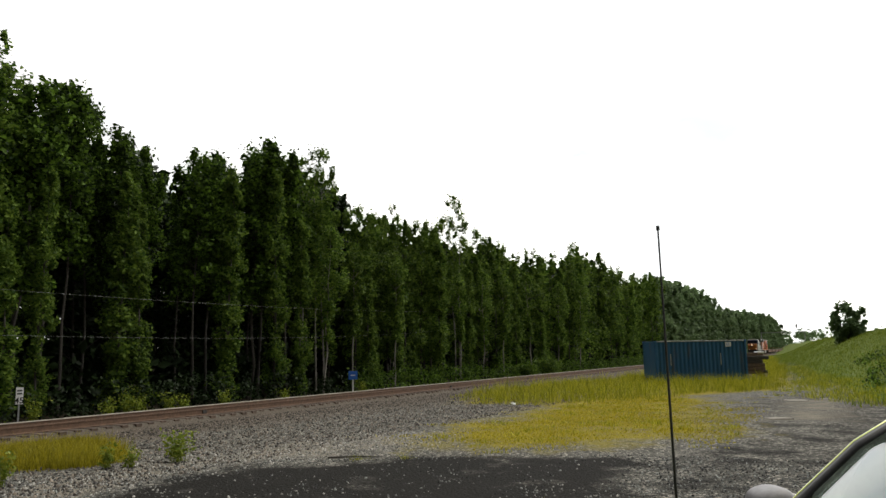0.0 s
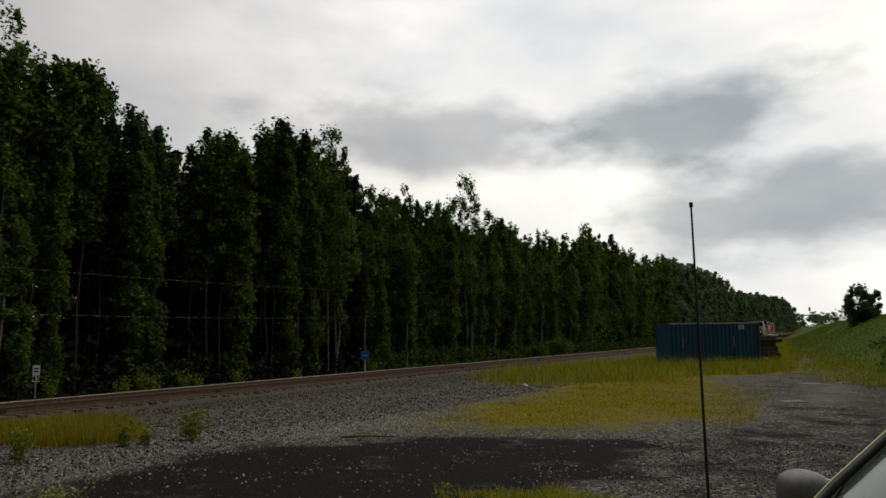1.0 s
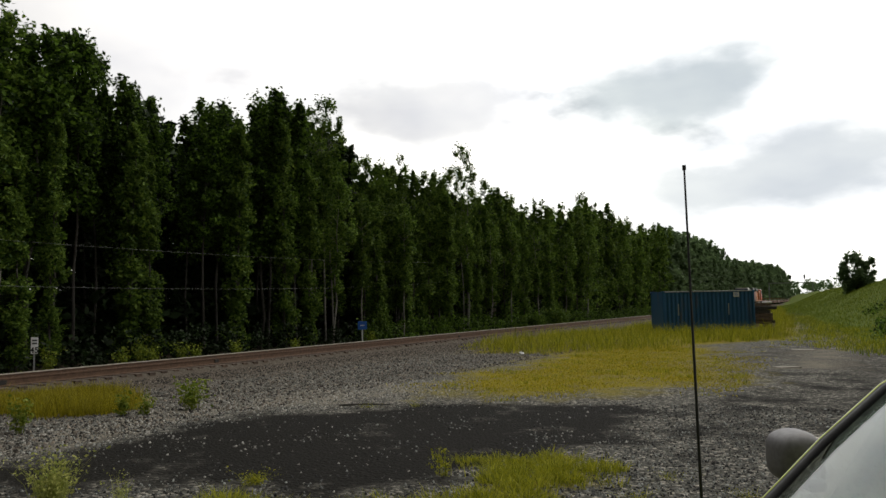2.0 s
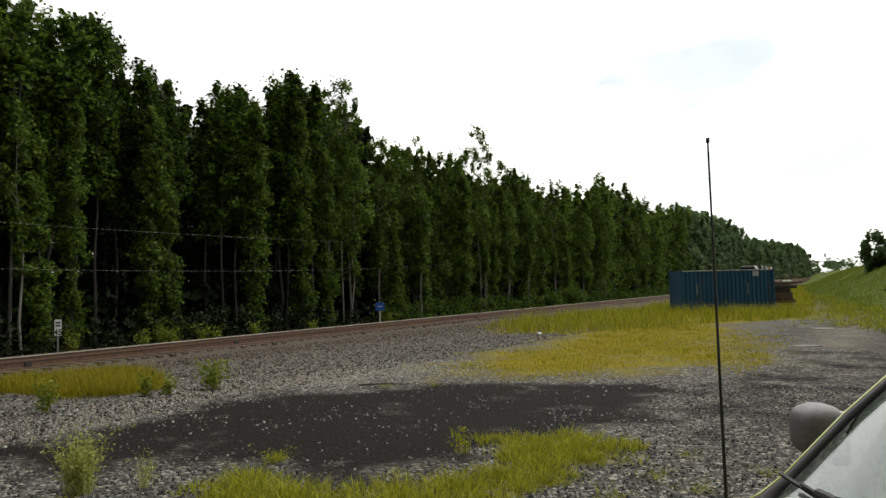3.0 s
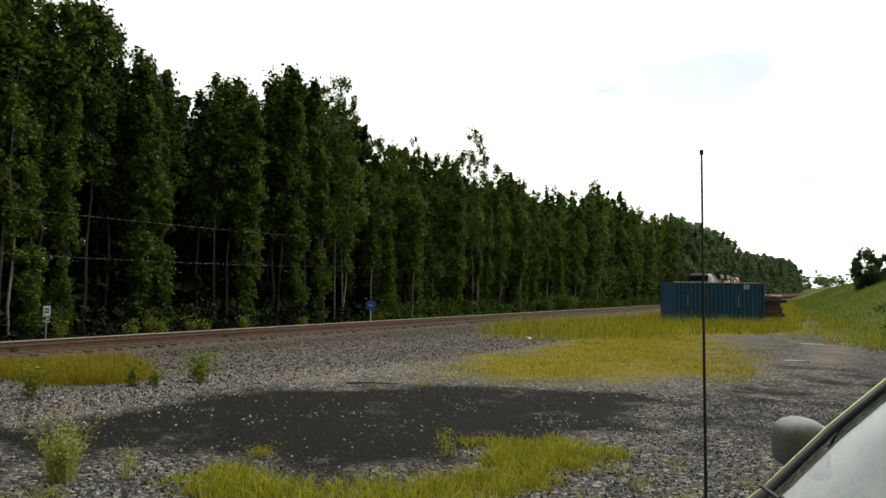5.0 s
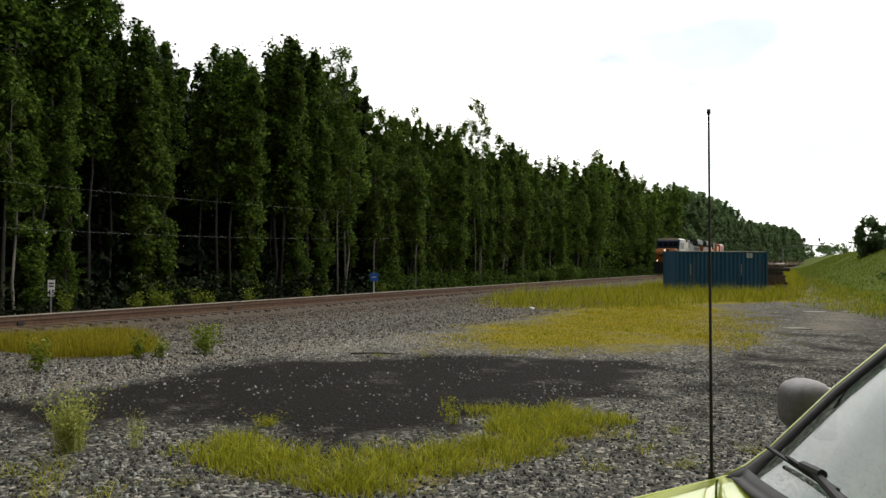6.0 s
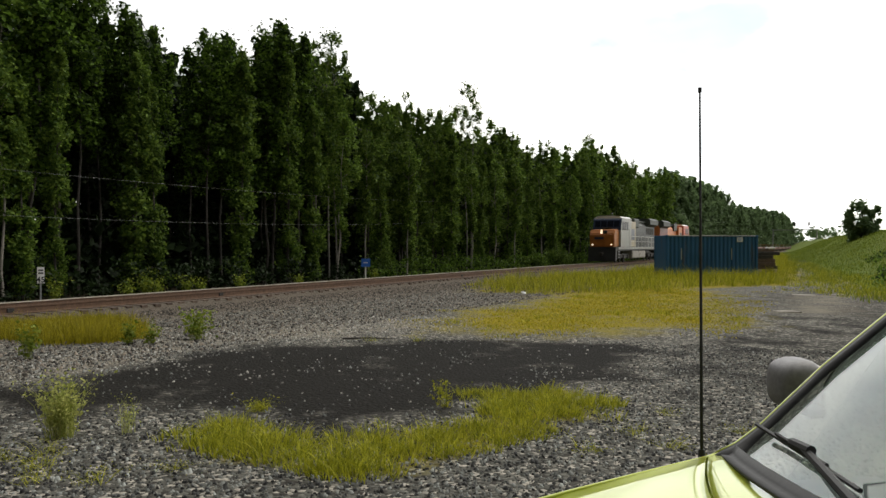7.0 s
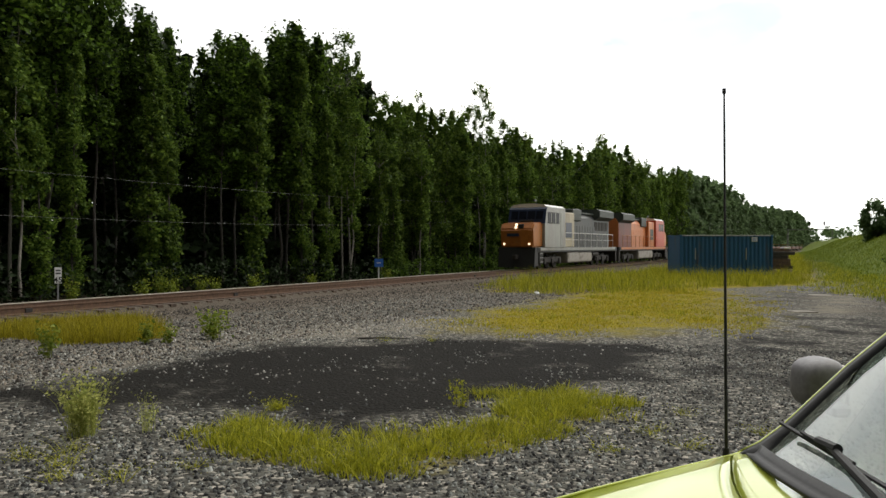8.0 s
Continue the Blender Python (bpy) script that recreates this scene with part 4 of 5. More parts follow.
# The grey engine's white cap puts the roof's sky highlight into its colour.
TRAIN = [(locomotive("grey diesel locomotive with yellow nose and dark blue cab front", M_LOCOGREY, M_LOCOGREY, M_LOCOYELLOW, M_LOCODARK, M_TANK, M_LOCOHOOD, M_CREAM, M_WHITE), 0.0, 0),
         (locomotive("orange diesel locomotive with dark roof, coupled backwards", M_LOCOORANGE, M_LOCORED, M_LOCOORANGE, M_LOCODARK, M_TANK, M_LOCOORANGE, M_LOCOORANGE, M_WHITE), 40.6, 180)]
first_flat = well_car("empty rust-brown container flat car with low sides")
TRAIN.append((first_flat, 41.4, 0))
for k in range(1, 13):
    TRAIN.append((copy_thing(first_flat, pose(0, 0, 0)), 41.4 + 18.4 * k, 0))
TRAIN_SPEED, TRAIN_END_Y = 23.9, 47.3


def signs():
    s = thing("speed_sign", "white speed sign reading 45 on a steel post", "sign", m=pose(-23.9, 15.57, float(height(-23.9, 15.57)), 0, 0, 57))
    part("post", box(B(), -0.025, 0.025, -0.02, 0.02, -0.3, 1.28), M_STEEL, s)
    p = part("plate", box(B(), -0.11, 0.11, -0.035, -0.02, 0.73, 1.28, 0.004), M_WHITE, s, "white plate")
    for txt, z, sz in (("45", 0.765, 0.27),):
        cu = bpy.data.curves.new("digits", "FONT")
        cu.body, cu.size, cu.extrude, cu.align_x, cu.offset = txt, sz, 0.002, "CENTER", 0.005
        tmp = new("digits_tmp", cu)
        me = bpy.data.meshes.new_from_object(tmp.evaluated_get(bpy.context.evaluated_depsgraph_get()))
        bpy.data.objects.remove(tmp)
        me.materials.clear()
        me.materials.append(M_BLACK)
        share("digits", me, p, pose(0, -0.039, z, 90, 0, 0))
    for k in range(2):
        part("text_bar", box(B(), -0.075, 0.075, -0.038, -0.034, 1.05 + k * 0.1, 1.10 + k * 0.1), M_BLACK, p)
    b = thing("blue_sign", "small blue sign plate on a pale post", "sign", m=pose(-23.9, 35.06, float(height(-23.9, 35.06)), 0, 0, 35))
    part("post", box(B(), -0.035, 0.035, -0.02, 0.02, -0.3, 1.1), M_WHITE, b)
    q = part("plate", box(B(), -0.25, 0.25, -0.035, -0.02, 0.84, 1.3, 0.004), M_SIGNBLUE, b, "blue plate")
    part("text_bar", box(B(), -0.12, 0.12, -0.038, -0.034, 1.05, 1.1), M_WHITE, q)


signs()


def wires():
    for z0, k, ymin in ((2.78, 0.00098, 21), (4.42, 0.00078, 20)):
        bm = B()
        pts = [(-26 - 2.4 * ((y - 21) / 43) ** 2, y, z0 + k * (y - ymin) ** 2) for y in [-22 + 86 * i / 40 for i in range(41)]]
        for a, b in zip(pts, pts[1:]):
            rod(bm, a, b, 0.003, 0.003, 5)
        tagged(part("overhead_wire", bm, M_STEEL), "thin sagging overhead wire before the trees", "wire", "overhead wires")
    for y in (-22, 64):
        p = thing("utility_pole", "weathered wooden utility pole at the wood's edge", "pole", "utility poles", pose(-28.6, y, -0.6))
        part("shaft", rod(B(), (0, 0, 0), (0, 0, 7.4), 0.14, 0.09, 12), M_WOODPOLE, p)
        for z in (5.2, 6.6):
            part("bracket", box(B(), 0.05, 0.24, -0.03, 0.03, z - 0.04, z + 0.02), M_STEEL, p)


wires()


def signal_bridge():
    g = thing("signal_bridge", "distant steel railway signal bridge with two signal masts", "signal", m=pose(-17.0, 330, 0))
    for x in (-8, 8):
        part("tower", box(B(), x - 0.25, x + 0.25, -0.25, 0.25, -0.5, 8.6), M_STEEL, g)
    part("walkway", box(B(), -8, 8, -0.4, 0.4, 8.1, 8.5), M_STEEL, g)
    for x in (0.0, 5.2):
        m = part("mast", rod(B(), (x, 0, 8.4), (x, 0, 11.6), 0.08), M_UNDER, g)
        part("signal_head", box(B(), x - 0.35, x + 0.35, -0.2, 0.1, 9.9, 11.4, 0.05), M_BLACK, m)


signal_bridge()


def far_mast():
    g = thing("radio_mast", "thin distant radio mast above the trees", "mast", m=pose(-48, 300, 0))
    part("mast_tube", rod(B(), (0, 0, 0), (0, 0, 27), 0.22, 0.08, 8), M_STEEL, g)


far_mast()


def bank_trees():
    rnd = random.Random(3)
    # The bank trees take the haze-paled leaf colour too.
    pr = tree_proto("tree", 77, 6.0, 2.6, 0.02, 90, 60, 0.42, M_HAZE_LEAF, "full", 0.2)
    tagged(pr, "round bushy dark green tree on the grassy bank", "tree", "trees on the bank")
    pr.matrix_basis = pose(2.4, 122, float(height(2.4, 122)) - 0.9)
    for x, y, s in ((9.0, 118, 0.8), (11.5, 112, 1.05), (16, 110, 1.0)):
        ob = copy_thing(pr, pose(x, y, float(height(x, y)) - 0.2, 0, 0, rnd.uniform(0, 360)))
        ob.scale = (s, s, s)
    rng = np.random.RandomState(5)
    # Woods at the horizon, with haze in the leaf colour.
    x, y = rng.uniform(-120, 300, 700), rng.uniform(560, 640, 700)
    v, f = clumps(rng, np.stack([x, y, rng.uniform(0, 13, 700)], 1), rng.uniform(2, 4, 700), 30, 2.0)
    tagged(new("far_woods", raw_mesh("far_woods", v, f, M_HAZE_LEAF)), "distant woods beyond the track, haze put into their colour", "woods", kind="stuff")


bank_trees()


# ---- the parked car ----
def car():
    """A small lime-green car; y forward with 0 at the windscreen's foot, x to its right, z up from the ground."""
    c = thing("car", "lime green compact car parked on gravel", "car", m=pose(0.196, 1.641, 0, 0, 0, 129.3))

    def loft(rows, close=False):
        """A skin over rows of points."""
        bm = B()
        vs = [[bm.verts.new(p) for p in r] for r in rows]
        for a, b in zip(vs, vs[1:]):
            for i in range(len(a) - 1):
                bm.faces.new((a[i], a[i + 1], b[i + 1], b[i]))
        return bm

    def solid(bm, t):
        bmesh.ops.recalc_face_normals(bm, faces=bm.faces)
        bmesh.ops.solidify(bm, geom=bm.faces[:], thickness=t)
        return bm

    def edge_z(y):
        return float(np.interp(y, [0.0, 0.06, 0.26, 0.525, 0.8, 1.03], [1.137, 1.127, 1.093, 1.045, 0.985, 0.90]))

    def skin_z(x, y):
        return edge_z(y) + 0.035 * (1 - (x / 0.8) ** 2)

    def hood_back(x):
        return 0.03 + 0.27 * (1 - (x / 0.79) ** 2)

    def glass_foot(x):
        return -0.04 + 0.165 * (1 - (x / 0.83) ** 2)
    AX = [-0.795 + 1.59 * i / 22 for i in range(23)]
    part("hood", solid(loft([[(x, hood_back(x) + 0.004 + (1.02 - 0.08 * (x / 0.8) ** 2 - hood_back(x)) * j / 14, skin_z(x, hood_back(x) + (1.02 - hood_back(x)) * j / 14)) for x in AX] for j in range(15)]), 0.012), M_LIME, c, "lime green bonnet", True)
    part("scuttle_panel", solid(loft([[(x, glass_foot(x) + (hood_back(x) - 0.004 - glass_foot(x)) * j / 3, skin_z(x, max(0, glass_foot(x) + (hood_back(x) - glass_foot(x)) * j / 3))) for x in AX] for j in range(4)]), 0.012), M_LIME, c, "", True)
    for sx in (-1, 1):
        rows = []
        for j in range(15):
            y = -0.06 + j / 14 * 1.08
            zt = edge_z(max(y, 0.0)) + (0.018 if y < 0 else 0)
            rows.append([(sx * (0.800 + d), y, zt + dz) for d, dz in ((0, 0.0), (0.012, -0.003), (0.03, -0.014), (0.045, -0.035), (0.052, -0.07), (0.055, -0.22), (0.05, -0.36), (0.04, -0.6))])
        part("fender", solid(loft(rows), 0.01), M_LIME, c, "", True)
    part("body_side", prism(B(), [(-2.9, 0.35), (1.0, 0.35), (1.0, 0.72), (-0.06, 0.94), (-2.95, 1.0)], "x", -0.83, 0.83), M_LIME, c)
    part("cabin_lining", box(B(), -0.78, 0.78, -2.7, -0.1, 0.9, 1.03, 0.02), M_INTERIOR, c, "dark grey cabin lining")
    # pillars, roof, glass
    PILLAR = [Vector(q) for q in ((0.812, 0.0, 1.137), (0.80, -0.07, 1.172), (0.785, -0.14, 1.226), (0.74, -0.327, 1.413), (0.70, -0.518, 1.575), (0.672, -0.64, 1.645))]
    part("roof", solid(loft([[(x * (1 - 0.05 * k / 6), -0.64 - k * 0.27, 1.645 + 0.04 * math.sin(k / 6 * math.pi) + 0.03 * (1 - (x / 0.66) ** 2)) for x in [-0.672 + 1.344 * i / 8 for i in range(9)]] for k in range(7)]), 0.02), M_LIME, c, "", True)
    for sx in (-1, 1):
        rows = [[Vector((sx * (q.x + 0.02), q.y - 0.05, q.z - 0.02)), Vector((sx * (q.x + 0.008), q.y - 0.012, q.z + 0.001)), Vector((sx * q.x, q.y, q.z)), Vector((sx * (q.x - 0.008), q.y + 0.004, q.z - 0.002))] for q in PILLAR]
        part("windscreen_pillar", solid(loft(rows), 0.015), M_LIME, c, "", True)
        rows = [[Vector((sx * (q.x - 0.008), q.y + 0.004, q.z - 0.003)), Vector((sx * (q.x - 0.03), q.y + 0.014, q.z - 0.006)), Vector((sx * (q.x - w), q.y + 0.01, q.z - 0.02))] for q, w in zip(PILLAR, (0.09, 0.07, 0.046, 0.042, 0.04, 0.038))]
        part("pillar_seal", solid(loft(rows), 0.012), M_BLACK, c, "black rubber seal", True)
        part("rear_pillar", prism(B(), [(-2.35, 1.0), (-2.9, 1.0), (-2.75, 1.35), (-2.3, 1.64), (-2.1, 1.64)], "x", sx * 0.62, sx * 0.78), M_LIME, c)
        part("side_window", prism(B(), [(-0.16, 1.02), (-2.35, 1.02), (-2.15, 1.6), (-0.66, 1.61)], "x", sx * 0.725, sx * 0.73), M_CARGLASS, c, "side glass").visible_shadow = False
    rows = []
    for q in PILLAR:
        hw = q.x - 0.02
        rows.append([(hw * k, q.y + 0.005 + 0.105 * (1 - k * k), q.z - 0.022 + 0.02 * (1 - k * k)) for k in [-1 + 2 * i / 16 for i in range(17)]])
    ws = part("windscreen", solid(loft(rows), 0.005), M_CARGLASS, c, "sloping windscreen glass", True)
    ws.visible_shadow = False
    rows = [[(x, glass_foot(x) + dy, skin_z(x, 0) + dz) for x in AX] for dy, dz in ((0.012, 0.003), (-0.01, 0.004), (-0.022, 0.010), (-0.036, 0.03))]
    part("cowl_panel", solid(loft(rows), 0.01), M_BLACK, c, "black plastic cowl", True)
    # wipers
    for shift in (0.0, -0.62):
        tip, heel, mid, pivot = [Vector((q[0] + shift, q[1] + (0.03 if shift else 0), q[2])) for q in ((0.74, -0.105, 1.238), (0.18, 0.012, 1.226), (0.46, -0.045, 1.252), (-0.04, 0.115, 1.185))]
        w = part("wiper", rod(rod(rod(B(), mid, pivot, 0.011, 0.015, 8), tip.lerp(heel, 0.25) + Vector((0, 0.004, 0.012)), tip.lerp(heel, 0.75) + Vector((0, 0.004, 0.012)), 0.006, 0.006, 6), mid + Vector((0.05, -0.012, -0.006)), mid - Vector((0.06, -0.014, -0.002)), 0.014, 0.014, 8), M_BLACK, c, "black windscreen wiper")
        part("wiper_blade", rod(B(), tip, heel, 0.007, 0.007, 6), M_BLACK, w)
        part("wiper_pivot", rod(B(), pivot - Vector((0, 0, 0.04)), pivot + Vector((0, 0, 0.015)), 0.02, 0.016, 12), M_BLACK, w)
    # mirrors
    for sx in (-1, 1):
        bm = B()
        bmesh.ops.create_uvsphere(bm, u_segments=28, v_segments=18, radius=1)

        def soft_box(t):
            return math.copysign(abs(t) ** 0.55, t)
        for v in bm.verts:
            y = soft_box(v.co.y)
            taper = 1 - 0.16 * max(0, y)
            v.co = Vector((soft_box(v.co.x) * 0.092 * taper, y * 0.07, soft_box(v.co.z) * 0.088 * taper))
        m = part("door_mirror", bm, M_MIRRORGREY, c, "grey plastic door mirror", True)
        m.matrix_basis = pose(sx * 0.955, -0.385, 1.313, 0, 0, sx * -8)
        part("mirror_glass", box(B(), -0.075, 0.075, -0.074, -0.068, -0.065, 0.065), M_RAILTOP, m, "mirror glass")
        part("mirror_arm", box(B(), *((-0.16, -0.06) if sx > 0 else (0.06, 0.16)), -0.03, 0.03, -0.085, -0.045, 0.01), M_BLACK, m)
    # aerial on the fender
    an = part("aerial_mast", rod(B(), (0, 0, 0), (-0.032, 0.03, 1.135), 0.0055, 0.003, 8), M_BLACK, c, "thin black whip aerial")
    an.matrix_basis = pose(0.822, 0.03, 1.118)
    part("aerial_base", rod(B(), (0, 0, -0.01), (0, 0, 0.03), 0.014, 0.009, 12), M_BLACK, an)
    part("aerial_tip", rod(B(), (-0.032, 0.03, 1.13), (-0.032, 0.03, 1.145), 0.006, 0.006, 8), M_BLACK, an)
    # inside
    part("dashboard", box(B(), -0.72, 0.72, -0.5, -0.02, 0.8, 1.08, 0.06, 3), M_INTERIOR, c, "grey dashboard")
    rim = part("steering_wheel", B(), M_BLACK, c)
    bm = B()
    for k in range(24):
        a0, a1 = k / 24 * 2 * math.pi, (k + 1) / 24 * 2 * math.pi
        rod(bm, (0.19 * math.cos(a0), 0, 0.19 * math.sin(a0)), (0.19 * math.cos(a1), 0, 0.19 * math.sin(a1)), 0.016, 0.016, 6)
    bm.to_mesh(rim.data)
    bm.free()
    rim.matrix_basis = pose(-0.36, -0.62, 1.08, -25, 0, 0)
    for sx in (-0.36, 0.36):
        s = part("seat", box(B(), sx - 0.25, sx + 0.25, -1.35, -0.85, 0.45, 0.68, 0.07, 3), M_SEAT, c)
        part("seat_back", box(B(), sx - 0.24, sx + 0.24, -1.5, -1.3, 0.6, 1.22, 0.07, 3), M_SEAT, s)
        part("head_rest", box(B(), sx - 0.13, sx + 0.13, -1.5, -1.38, 1.24, 1.42, 0.05, 3), M_SEAT, s)
    # doors and centre posts
    for sx in (-1, 1):
        for y0, y1 in ((-1.2, -0.22), (-2.12, -1.22)):
            d = part("door", box(B(), *sorted((sx * 0.826, sx * 0.845)), y0, y1, 0.40, 0.965, 0.008, 2), M_LIME, c)
            part("door_handle", box(B(), *sorted((sx * 0.845, sx * 0.868)), y0 + 0.06, y0 + 0.22, 0.84, 0.865, 0.006), M_BLACK, d)
        part("centre_post", prism(B(), [(-1.18, 1.0), (-1.26, 1.0), (-1.26, 1.62), (-1.18, 1.62)], "x", sx * 0.70, sx * 0.735), M_BLACK, c)
        part("sill_trim", box(B(), *sorted((sx * 0.82, sx * 0.85)), -1.75, 0.05, 0.26, 0.38, 0.01), M_BLACK, c)
    part("under_tray", box(B(), -0.74, 0.74, -2.8, 1.0, 0.2, 0.36, 0.02), M_BLACK, c)
    # wheels, bumpers, lamps
    for sx in (-0.76, 0.76):
        for y in (0.42, -2.1):
            w = part("wheel", rod(B(), (sx - 0.1, y, 0.32), (sx + 0.1, y, 0.32), 0.32, 0.32, 28), M_RUBBER, c, "black tyre")
            part("rim", rod(B(), (sx - 0.108, y, 0.32), (sx + 0.108, y, 0.32), 0.2, 0.2, 20), M_STEEL, w)
    part("front_bumper", box(B(), -0.82, 0.82, 0.95, 1.18, 0.25, 0.82, 0.08, 3), M_LIME, c)
    part("grille", box(B(), -0.45, 0.45, 1.17, 1.2, 0.5, 0.72, 0.02), M_BLACK, c)
    part("rear_bumper", box(B(), -0.82, 0.82, -3.1, -2.9, 0.3, 0.75, 0.06, 3), M_LIME, c)
    part("tailgate", box(B(), -0.7, 0.7, -2.97, -2.88, 0.75, 1.1, 0.03, 2), M_LIME, c)
    part("rear_window", prism(B(), [(-2.93, 1.1), (-2.68, 1.52), (-2.67, 1.52), (-2.92, 1.1)], "x", -0.58, 0.58), M_CARGLASS, c, "rear glass").visible_shadow = False
    for sx in (-1, 1):
        part("headlamp", box(B(), sx * 0.52, sx * 0.80, 0.9, 1.12, 0.74, 0.92, 0.04, 3), M_CLEARLAMP, c, "clear headlamp")
        part("tail_lamp", box(B(), sx * 0.66, sx * 0.8, -3.0, -2.88, 0.78, 1.12, 0.03, 2), M_REDLAMP, c, "red tail lamp")


car()


# ---- grass, weeds and stones ----
def scatter(rng, poly, n, soft=0.3):
    xs, ys = [p[0] for p in poly], [p[1] for p in poly]
    x, y = rng.uniform(min(xs), max(xs), n * 4), rng.uniform(min(ys), max(ys), n * 4)
    qx, qy = x + soft * (1.4 * wob(x, y, 0.9, 31) + 0.7 * wob(x, y, 3, 32)), y + soft * (1.4 * wob(x, y, 0.9, 33) + 0.7 * wob(x, y, 3, 34))
    keep = poly_mask(qx, qy, poly, soft) + 0.4 * wob(x, y, 1.1, 9) + 0.35 * wob(x, y, 4.5, 10) > 0.4 + 0.6 * rng.rand(n * 4)
    return x[keep][:n], y[keep][:n]


def blades(rng, x, y, h, w, lean=0.45, away=None):
    """Bent blades, three triangles each."""
    n = len(x)
    p = np.stack([x, y, height(x, y) - 0.01], 1)
    a, b = rng.rand(n) * 6.283, rng.rand(n) * 6.283
    if away is not None:
        b = away + rng.normal(size=n) * 0.5
    hh = h * (0.45 + 0.75 * rng.rand(n))
    ww = w * (0.6 + 0.8 * rng.rand(n))
    side = np.stack([np.cos(a) * ww, np.sin(a) * ww, 0 * a], 1)
    out = np.stack([np.cos(b), np.sin(b), 0 * b], 1) * (hh * lean * rng.rand(n))[:, None]
    up = np.stack([0 * a, 0 * a, hh], 1)
    bend = p + up * 0.6 + out * 0.35
    v = np.stack([p - side, p + side, bend + side * 0.8, bend - side * 0.8, p + up + out], 1).reshape(-1, 3)
    i = np.arange(n)[:, None] * 5
    f = np.concatenate([i + np.array([[0, 1, 2]]), i + np.array([[0, 2, 3]]), i + np.array([[3, 2, 4]])], 1).reshape(-1, 3)
    return v, f


def grass_patch(name, seed, poly, n, h, w, material, label, soft=0.3, lean=0.5, per_tuft=1, spread=0.05):
    """Blades over an outline; per_tuft: how many spring from one root and arch away from it."""
    rng = np.random.RandomState(seed)
    cx, cy = scatter(rng, poly, n // per_tuft, soft)
    ox, oy = rng.normal(size=(2, len(cx), per_tuft)) * spread
    size = np.clip(0.55 + 0.35 * poly_mask(cx, cy, poly, soft * 2) + 0.45 * wob(cx, cy, 1.7, 40 + seed) + 0.35 * rng.normal(size=len(cx)), 0.25, 1.7)
    x, y = (cx[:, None] + ox).ravel(), (cy[:, None] + oy).ravel()
    v, f = blades(rng, x, y, h * size.repeat(per_tuft), w, lean, np.arctan2(oy, ox).ravel() if per_tuft > 1 else None)
    tagged(new(name, raw_mesh(name, v, f, material)), label, "grass", kind="stuff")


grass_patch("grass", 1, NEAR, 17000, 0.12, 0.0040, M_GRASS, "bright yellow-green grass tufts on gravel", 0.4, 1.5, 24, 0.055)
grass_patch("grass", 2, TURF, 34000, 0.045, 0.011, M_TURF, "short yellowed turf on the lot", 1.6, 1.2)
grass_patch("grass", 6, TURF, 5000, 0.10, 0.006, M_GRASS, "scattered green tufts on yellowed turf", 1.6, 1.2, 20, 0.08)
grass_patch("grass", 3, TALL, 60000, 0.50, 0.009, M_GRASS, "tall yellow-green grass before the container", 0.7, 0.9, 12, 0.14)
grass_patch("grass", 4, LEFTG, 34000, 0.24, 0.0042, M_OLIVE, "yellow-green grass patch beside the ballast", 0.35, 0.8, 16, 0.10)
FOOT = [(-2.6, 35), (-2.4, 60), (-4.8, 92), (-3.2, 92), (0.4, 52), (3.2, 33), (6, 26), (4, 25), (1.4, 29), (-0.8, 33)]
grass_patch("grass", 8, FOOT, 13000, 0.19, 0.010, M_GRASS, "yellow-green grass along the foot of the bank", 0.6, 0.9, 12, 0.14)
BANKPOLY = [(0.5, 29), (-1.6, 45), (-5, 80), (-8, 125), (-16, 240), (0, 240), (6, 125), (14, 60), (16, 25), (4, 24)]
grass_patch("grass", 5, BANKPOLY, 80000, 0.2, 0.014, M_BANKGRASS, "green grass covering the bank", 0.8, 0.7)


def shrubs():
    rng = np.random.RandomState(17)
    n = 260
    x, y = rng.uniform(1.5, 9, n), rng.uniform(33, 62, n)
    keep = wob(x, y, 0.5, 5) > 0.12
    x, y = x[keep], y[keep]
    v, f = clumps(rng, np.stack([x, y, height(x, y) + 0.15], 1), 0.3 + 0.35 * rng.rand(len(x)), 40, 0.16)
    tagged(new("bank_shrubs", raw_mesh("bank_shrubs", v, f, M_LEAF)), "dark green low brambles on the grassy bank", "shrubs", kind="stuff")
    for px, py, h in ((-25.2, 72, 1.7), (-25.6, 66, 1.1)):
        v, f = clumps(rng, np.stack([px + rng.normal(size=50) * 0.6, py + rng.normal(size=50) * 0.6, height(px, py) + rng.rand(50) * h], 1), np.full(50, 0.35), 50, 0.16)
        tagged(new("bush", raw_mesh("bush", v, f, M_VINE_LIGHTENED)), "rounded light green bush beside the track", "bush")


shrubs()


def litter():
    s = thing("stick", "dark broken stick lying on gravel", "stick", m=pose(-8.2, 11.2, float(height(-8.2, 11.2)) + 0.02, 0, 0, 28))
    part("branch", rod(rod(B(), (0, 0, 0), (0.5, 0.02, 0.01), 0.018, 0.014, 6), (0.5, 0.02, 0.01), (0.95, -0.03, 0.0), 0.014, 0.008, 6), M_BARK, s)
    w = thing("litter", "small crumpled white scrap lying on gravel", "litter", m=pose(-10.71, 26.35, float(height(-10.71, 26.35)) + 0.05))
    bm = B()
    bmesh.ops.create_icosphere(bm, subdivisions=2, radius=0.13)
    for v in bm.verts:
        v.co *= 0.7 + 0.5 * noise.noise(v.co * 9)
        v.co.z *= 0.5
    part("scrap", bm, M_WHITE, w)


litter()


